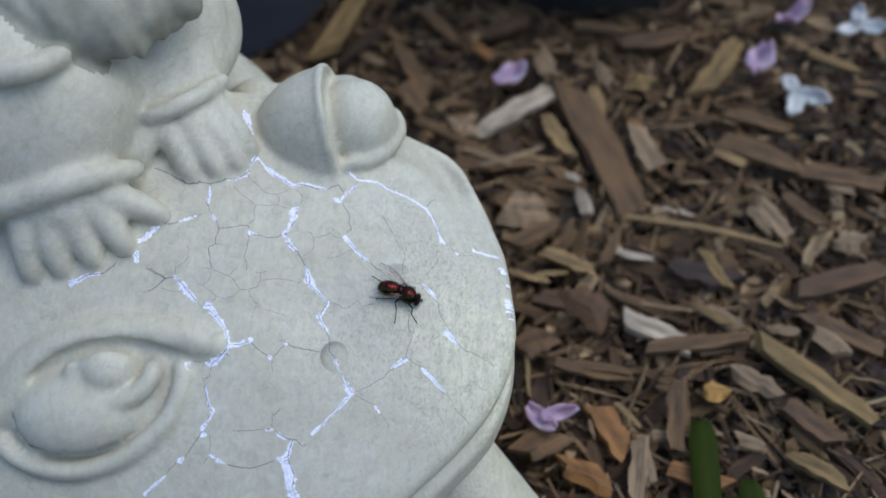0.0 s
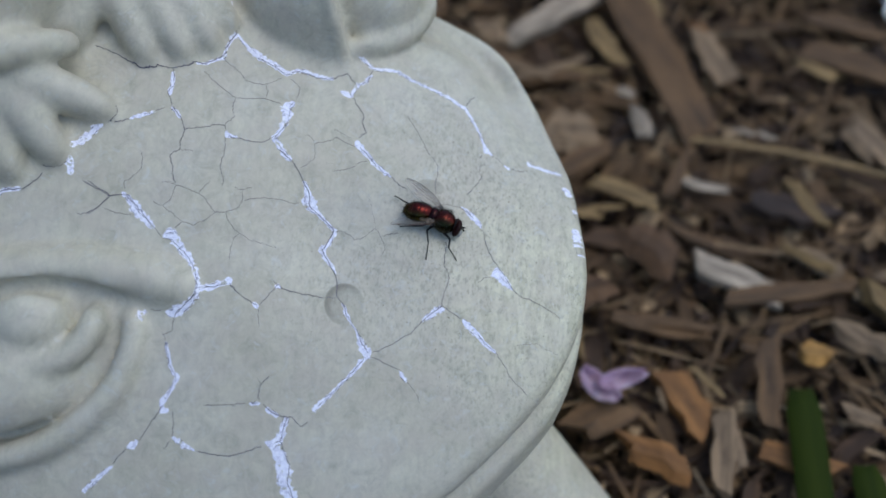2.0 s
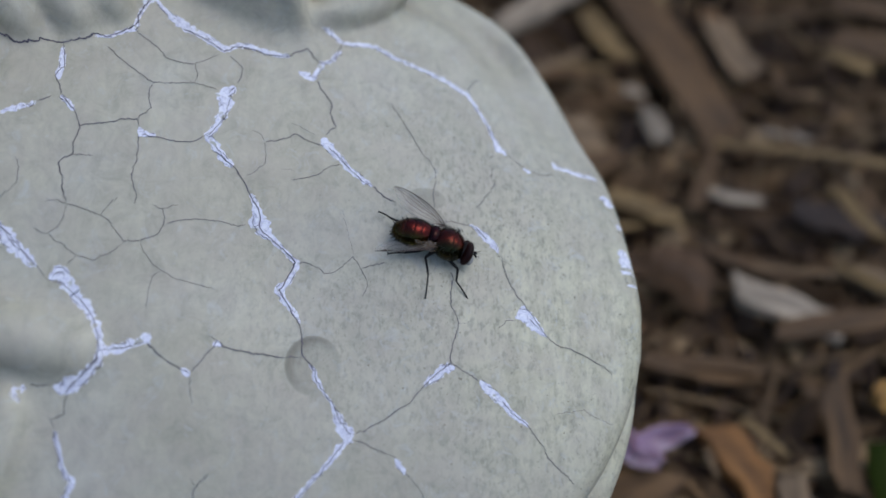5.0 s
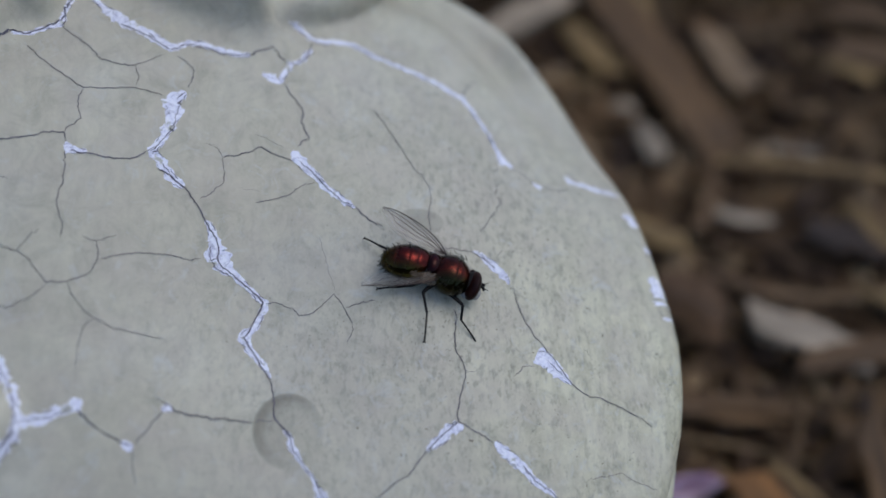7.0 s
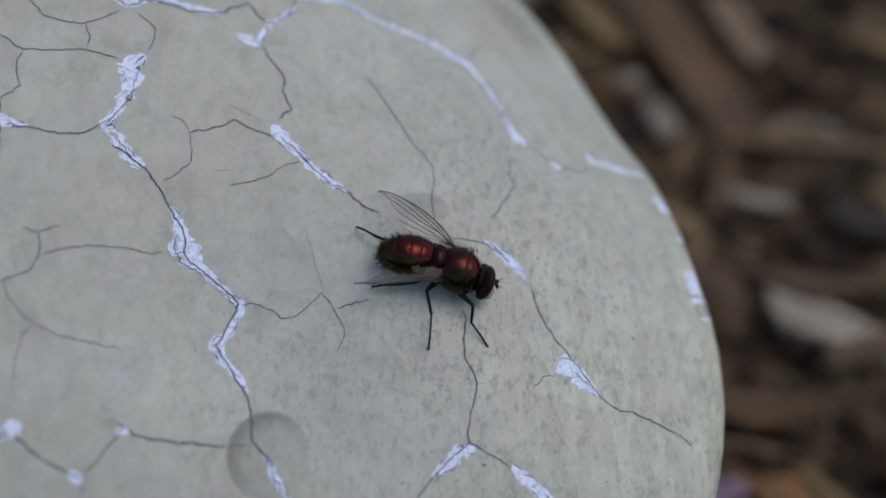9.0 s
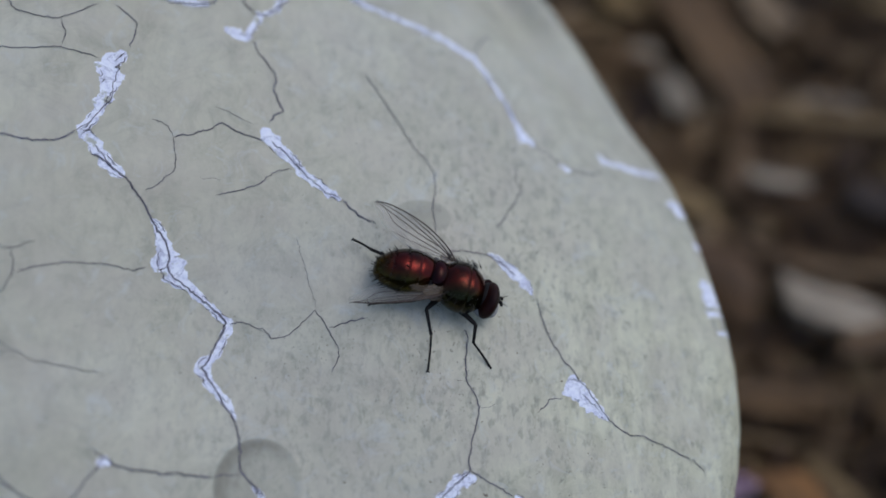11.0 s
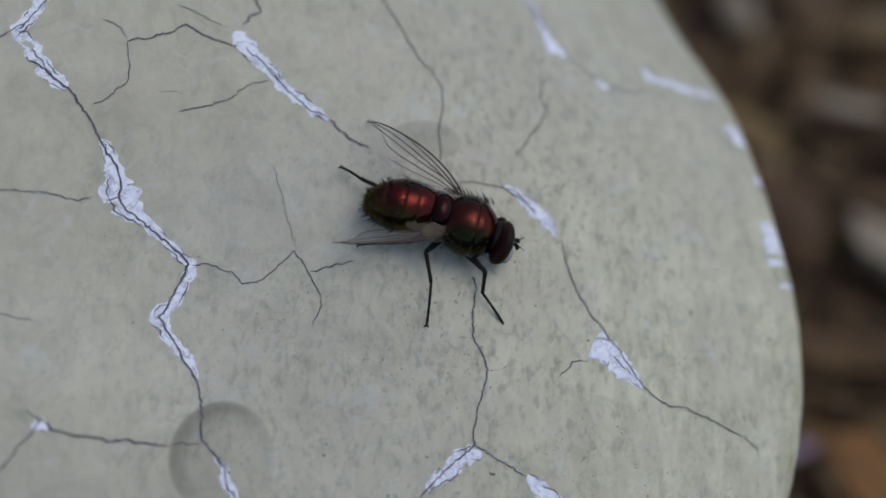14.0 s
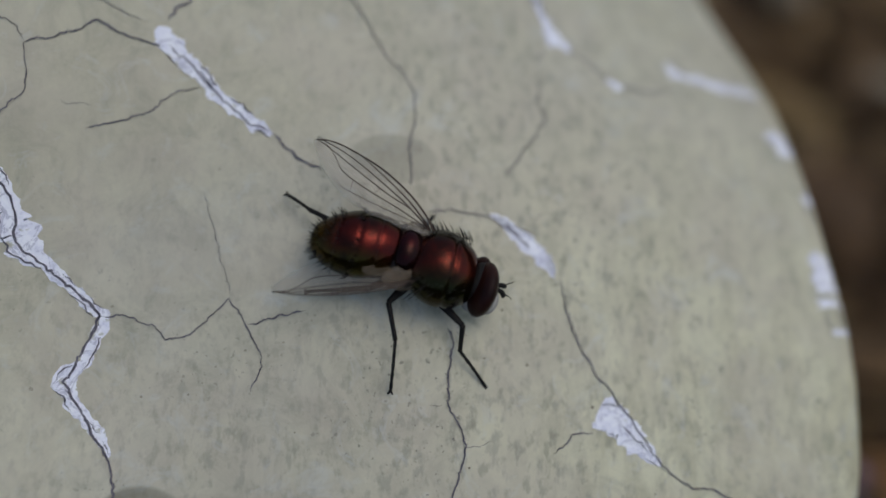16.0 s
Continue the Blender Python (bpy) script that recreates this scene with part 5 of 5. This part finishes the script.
def tube(points, radii, mat, sides=8):
    verts, faces = [], []
    pts = [Vector(p) for p in points]
    for i, p in enumerate(pts):
        d = (pts[min(i + 1, len(pts) - 1)] - pts[max(i - 1, 0)]).normalized()
        u = d.cross(Vector((0.3, 0.2, 1))).normalized()
        v = d.cross(u)
        for s in range(sides):
            a = 2 * math.pi * s / sides
            verts.append(tuple(p + radii[i] * (u * math.cos(a) + v * math.sin(a))))
    for i in range(len(pts) - 1):
        for s in range(sides):
            a, b = i * sides + s, i * sides + (s + 1) % sides
            faces.append((a, b, b + sides, a + sides))
    faces.append(tuple(range(sides))[::-1])
    faces.append(tuple(range((len(pts) - 1) * sides, len(pts) * sides)))
    return verts, faces, mat


def merged(*pieces):
    verts, faces = [], []
    for v, f, mat in pieces:
        base = len(verts)
        verts.extend(v)
        faces.extend(tuple(base + i for i in p) for p in f)
    return verts, faces, mat


def ball(c, r, mat, turn=(0, 0, 0), n=20):
    m = Euler([radians(a) for a in turn]).to_matrix()
    verts, faces = [], []
    for i in range(n + 1):
        th = math.pi * (0.02 + 0.96 * i / n)
        for s in range(2 * n):
            a = math.pi * s / n
            v = m @ Vector((r[0] * math.sin(th) * math.cos(a), r[1] * math.sin(th) * math.sin(a), r[2] * math.cos(th)))
            verts.append((c[0] + v.x, c[1] + v.y, c[2] + v.z))
    for i in range(n):
        for s in range(2 * n):
            a, b = i * 2 * n + s, i * 2 * n + (s + 1) % (2 * n)
            faces.append((a, a + 2 * n, b + 2 * n, b))
    faces.append(tuple(range(2 * n)))
    faces.append(tuple(range(n * 2 * n, (n + 1) * 2 * n))[::-1])
    return verts, faces, mat


def build_leg(fly, side, coxa, knee, ankle, tip):
    leg = part("leg", merged(tube(smooth_line([coxa, [(a + b) / 2 + (0.1 if i == 2 else 0) for i, (a, b) in enumerate(zip(coxa, knee))], knee]), [0.26 - 0.011 * i for i in range(13)], DARK_SHELL),
                             tube(smooth_line([knee, ankle]), [0.14, 0.13, 0.12, 0.115, 0.11, 0.11, 0.12], DARK_SHELL)), fly)
    a, b = Vector(ankle), Vector(tip)
    joints, radii = [], []
    for i in range(11):
        p = a.lerp(b, i / 10)
        p.z += 0.10 * math.sin(math.pi * i / 10)
        joints.append(p)
        radii.append(0.09 if i % 2 else 0.07)
    d = (b - a).normalized()
    toes = [tube([b, b + d * 0.16 + Vector((-d.y, d.x, 0)) * s * 0.12 + Vector((0, 0, -0.02))], [0.07, 0.05], DARK_SHELL, 6) for s in (-1, 1)]
    part("foot", merged(tube(joints, radii, DARK_SHELL), *toes), leg)
    rng = random.Random(int(abs(coxa[0] * 100 + coxa[1] * 10)) + 3)
    hairs = []
    for i in range(26):
        p = Vector(knee).lerp(a, rng.random()) if i % 2 else Vector(coxa).lerp(Vector(knee), rng.uniform(0.4, 1))
        o = Vector((rng.uniform(-1, 1), rng.uniform(-1, 1), rng.uniform(-0.6, 1))).normalized() * rng.uniform(0.2, 0.36)
        hairs.append(tube([p, p + o], [0.014, 0.004], DARK_SHELL, 4))
    part("bristles", merged(*hairs), leg, kind="stuff")


def build_wing(fly, root, tip, roll, mirror):
    """A veined wing from root to tip; roll turns its leading edge up or down."""
    root, tip = Vector(root), Vector(tip)
    length = (tip - root).length
    along = (tip - root).normalized()
    lead = Vector((0, 0, 1)).cross(along).normalized() * mirror
    up = along.cross(lead) * (1 if mirror > 0 else -1)
    q = Matrix.Rotation(radians(roll), 3, along)
    lead, up = q @ lead, q @ up

    def edge(t):
        front = 0.12 * length * math.sin(math.pi * min(1, t * 0.96 + 0.02)) ** 0.75
        back = -0.22 * length * (math.sin(math.pi * min(1, max(0, t * 0.93 + 0.05))) ** 0.8) * (0.75 + 0.35 * t)
        return front * (1 - 0.2 * t), back

    def at(t, s):
        f, b = edge(t)
        w = b + (f - b) * s
        return root + along * (t * length) + lead * w + up * (0.10 * math.sin(6 * s + 1) + 0.18 * math.sin(math.pi * t))

    verts, faces, nu, nv = [], [], 26, 12
    for i in range(nu + 1):
        for j in range(nv + 1):
            verts.append(tuple(at(i / nu, j / nv)))
    for i in range(nu):
        for j in range(nv):
            a = i * (nv + 1) + j
            faces.append((a, a + 1, a + nv + 2, a + nv + 1))
    wing = thicken(part("wing", (verts, faces, MEMBRANE), fly, "clear smoky wing with dark veins"), 0.012)
    veins = (([(0, 0.9), (0.1, 1), (0.4, 1), (0.7, 1), (0.92, 0.98), (1, 0.6)], 0.075), ([(0.02, 0.75), (0.2, 0.86), (0.45, 0.9), (0.66, 0.97)], 0.06),
             ([(0.02, 0.7), (0.25, 0.76), (0.5, 0.79), (0.8, 0.86), (0.95, 0.86)], 0.05), ([(0.22, 0.74), (0.4, 0.66), (0.7, 0.68), (0.98, 0.72)], 0.046),
             ([(0.02, 0.6), (0.25, 0.54), (0.5, 0.46), (0.72, 0.42), (0.80, 0.56), (0.93, 0.78)], 0.042), ([(0.05, 0.5), (0.25, 0.36), (0.5, 0.22), (0.66, 0.1)], 0.030),
             ([(0.05, 0.4), (0.2, 0.2), (0.36, 0.06)], 0.028), ([(0.45, 0.64), (0.46, 0.48)], 0.028), ([(0.62, 0.43), (0.58, 0.17)], 0.028))
    for line, r in veins:
        pts = [at(t, s) + up * 0.012 for t, s in (tuple(v)[:2] for v in smooth_line([(a, b, 0) for a, b in line], 5))]
        part("vein", tube(pts, [0.72 * r * (1 - 0.5 * i / len(pts)) for i in range(len(pts))], VEIN, 6), wing)
    return wing


def build_fly():
    fly = new("fly")
    # the body leans away from its near side on its legs
    lean = Matrix.Translation((0, -0.1 * MM, 1.62 * MM)) @ pose(0, 0, 0, -10) @ Matrix.Translation((0, 0.1 * MM, -1.62 * MM))

    def body_part(*args, **kw):
        ob = part(*args, **kw)
        ob.matrix_local = lean
        return ob

    fly.matrix_world = Matrix(((0.9305, 0.2778, 0.2389, -5.8 * MM), (-0.2241, 0.9473, -0.2287, 1.71 * MM), (-0.2899, 0.1593, 0.9437, 63.38 * MM), (0, 0, 0, 1)))
    tagged(fly, "copper-red bottle fly with green flanks on the statue", "fly")
    # abdomen in four overlapping plates
    rings = []
    for i in range(41):
        t = i / 40
        r = math.sin(math.pi * (0.21 + 0.75 * t)) ** 0.55
        seam = min(abs(t - s) for s in (0.22, 0.46, 0.72))
        r *= 1 - 0.035 * math.exp(-(seam / 0.018) ** 2)
        rings.append((-1.95 - 3.8 * t, 0.05 - 0.35 * t, 1.62 - 0.22 * t, 1.62 * r, 1.50 * r))
    rings.append((-5.80, -0.33, 1.39, 0.25, 0.2))
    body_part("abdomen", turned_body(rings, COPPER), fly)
    for s in (0.22, 0.46, 0.72):
        r = math.sin(math.pi * (0.21 + 0.75 * s)) ** 0.55
        x, y, z = -1.95 - 3.8 * s, 0.05 - 0.35 * s, 1.62 - 0.22 * s
        loop = [(x, y + 1.56 * r * math.cos(a), z + 1.44 * r * math.sin(a)) for a in (math.pi * 2 * k / 40 for k in range(41))]
        body_part("seam", tube(loop, [0.018] * 41, DARK_SHELL, 6), fly, "dark seam between the abdomen plates")
    rings = []
    for i in range(33):
        t = i / 32
        r = math.sin(math.pi * (0.13 + 0.74 * t)) ** 0.5
        r *= 1 - 0.06 * math.exp(-((t - 0.62) / 0.03) ** 2)
        rings.append((-1.1 + 2.9 * t, -0.2 - 0.2 * t, 1.66 - 0.02 * t, 1.84 * r, 1.62 * r))
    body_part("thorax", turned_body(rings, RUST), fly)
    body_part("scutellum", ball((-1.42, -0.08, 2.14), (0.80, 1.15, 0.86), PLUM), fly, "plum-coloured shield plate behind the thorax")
    waist = body_part("waist", ball((0, 0, 0), (0.8, 1.4, 1.15), DARK_SHELL), fly)
    waist.matrix_local = lean @ Matrix.Translation((-1.7 * MM, 0.0, 1.6 * MM))
    # head, turned a little to its right
    head = body_part("head", ball((2.05, -0.42, 1.70), (0.54, 1.0, 0.9), DARK_SHELL, (0, 12, -14)), fly, "black head capsule")
    part("eye", ball((2.40, -0.80, 1.74), (0.58, 1.32, 1.30), EYE, (18, 10, 2)), head, "dark red-brown compound eye")
    part("eye", ball((2.14, 0.2, 1.42), (0.46, 0.66, 0.85), EYE, (-12, 10, -6)), head, "dark red-brown compound eye")
    part("face", ball((2.98, -1.12, 1.16), (0.34, 0.60, 0.5), SILVER, (0, 10, -14)), head, "silvery white face below the eyes")
    part("cheek", ball((2.15, -1.40, 1.0), (0.5, 0.36, 0.36), SILVER, (0, 0, -14)), head, "silvery white cheek")
    part("mouthparts", tube(smooth_line([(2.95, -0.9, 0.8), (3.05, -0.95, 0.6), (2.95, -0.95, 0.4)]), [0.22 - 0.006 * i for i in range(13)], DARK_SHELL), head)
    for s in (-1, 1):
        base = Vector((3.08, -0.50 + 0.12 * s, 1.72))
        part("antenna", merged(tube(smooth_line([base, base + Vector((0.25, 0.05 * s, 0.0)), base + Vector((0.42, 0.14 * s, -0.28))]), [0.09, 0.10, 0.11, 0.12, 0.12, 0.12, 0.13, 0.13, 0.13, 0.12, 0.11, 0.10, 0.07], DARK_SHELL),
                               tube([base + Vector((0.3, 0.08 * s, 0)), base + Vector((0.62, 0.25 * s, 0.12)), base + Vector((0.75, 0.36 * s, 0.15))], [0.03, 0.02, 0.008], DARK_SHELL, 6)), head)
    # wings and the pale lobes at their roots
    build_wing(fly, (-0.55, 1.05, 2.55), (-6.75, 4.15, 1.9), 0, -1)
    build_wing(fly, (-0.55, -1.10, 2.35), (-6.85, -3.2, 1.15), 28, 1)
    body_part("calypter", ball((-1.40, -1.45, 2.0), (0.9, 0.60, 0.12), PALE, (48, 0, 10)), fly, "pale lobe at the wing root")
    body_part("calypter", ball((-2.45, -1.28, 2.08), (0.85, 0.36, 0.08), PALE, (52, 8, 18)), fly, "pale lobe at the wing root")
    body_part("calypter", ball((-1.05, 1.0, 2.45), (0.6, 0.34, 0.10), PALE, (-20, 0, -20)), fly, "pale lobe at the wing root")
    # legs
    build_leg(fly, -1, (0.2, -1.35, 0.85), (1.95, -2.55, 1.42), (2.22, -3.6, 0.62), (3.88, -4.84, 0.05))
    build_leg(fly, -1, (-0.9, -1.2, 0.8), (-1.63, -2.35, 1.32), (-0.87, -3.9, 0.9), (-0.44, -6.10, 0.04))
    build_leg(fly, -1, (-1.2, -0.70, 0.7), (-2.6, -1.9, 1.1), (-3.8, -2.2, 0.5), (-5.3, -2.6, 0.05))
    build_leg(fly, 1, (0.45, 0.65, 0.75), (0.9, 1.0, 1.2), (1.2, 1.3, 0.6), (1.7, 1.7, 0.05))
    build_leg(fly, 1, (-0.5, 0.70, 0.7), (-0.9, 1.3, 1.2), (-0.7, 1.9, 0.6), (-0.4, 2.6, 0.05))
    build_leg(fly, 1, (-1.4, 0.60, 0.7), (-4.4, 0.55, 1.25), (-6.2, 1.05, 0.72), (-7.42, 1.66, 0.05))
    # bristles on the back and round the rear
    rng = random.Random(77)
    hairs = []
    for i in range(150):
        x, a = rng.uniform(-1.0, 1.45), rng.choice((rng.uniform(-0.1, 0.75), rng.uniform(math.pi - 0.75, math.pi + 0.1)))
        p = Vector((x, 1.56 * math.cos(a) - 0.2, 1.70 + 1.48 * math.sin(a)))
        o = Vector((-0.55, 0.9 * math.cos(a), 0.9 * math.sin(a))).normalized() * rng.uniform(0.3, 0.65)
        hairs.append(tube([p, p + 0.5 * o, p + o + Vector((-0.06, 0, 0))], [0.026, 0.018, 0.004], DARK_SHELL, 4))
    body_part("bristles", merged(*hairs), fly, kind="stuff")
    hairs = []
    for i in range(190):
        t, a = rng.choice((0.45, 0.7, 0.8, 0.9, 0.97)) + rng.uniform(-0.03, 0.03), rng.uniform(0, 2 * math.pi)
        r = math.sin(math.pi * (0.21 + 0.75 * t)) ** 0.55
        p = Vector((-1.95 - 3.8 * t, 0.05 - 0.35 * t + 1.6 * r * math.cos(a), 1.62 - 0.22 * t + 1.48 * r * math.sin(a)))
        o = Vector((-0.8 - t * 0.4, 0.8 * math.cos(a), 0.8 * math.sin(a))).normalized() * rng.uniform(0.2, 0.45)
        hairs.append(tube([p, p + 0.5 * o, p + o], [0.024, 0.016, 0.004], DARK_SHELL, 4))
    body_part("bristles", merged(*hairs), fly, kind="stuff")
    return fly, waist


fly, waist = build_fly()
cam.data.dof.use_dof = True
cam.data.dof.focus_object = waist
cam.data.dof.aperture_fstop = 10.0


# ---- moving things ----
def motions():
    pass


motions()
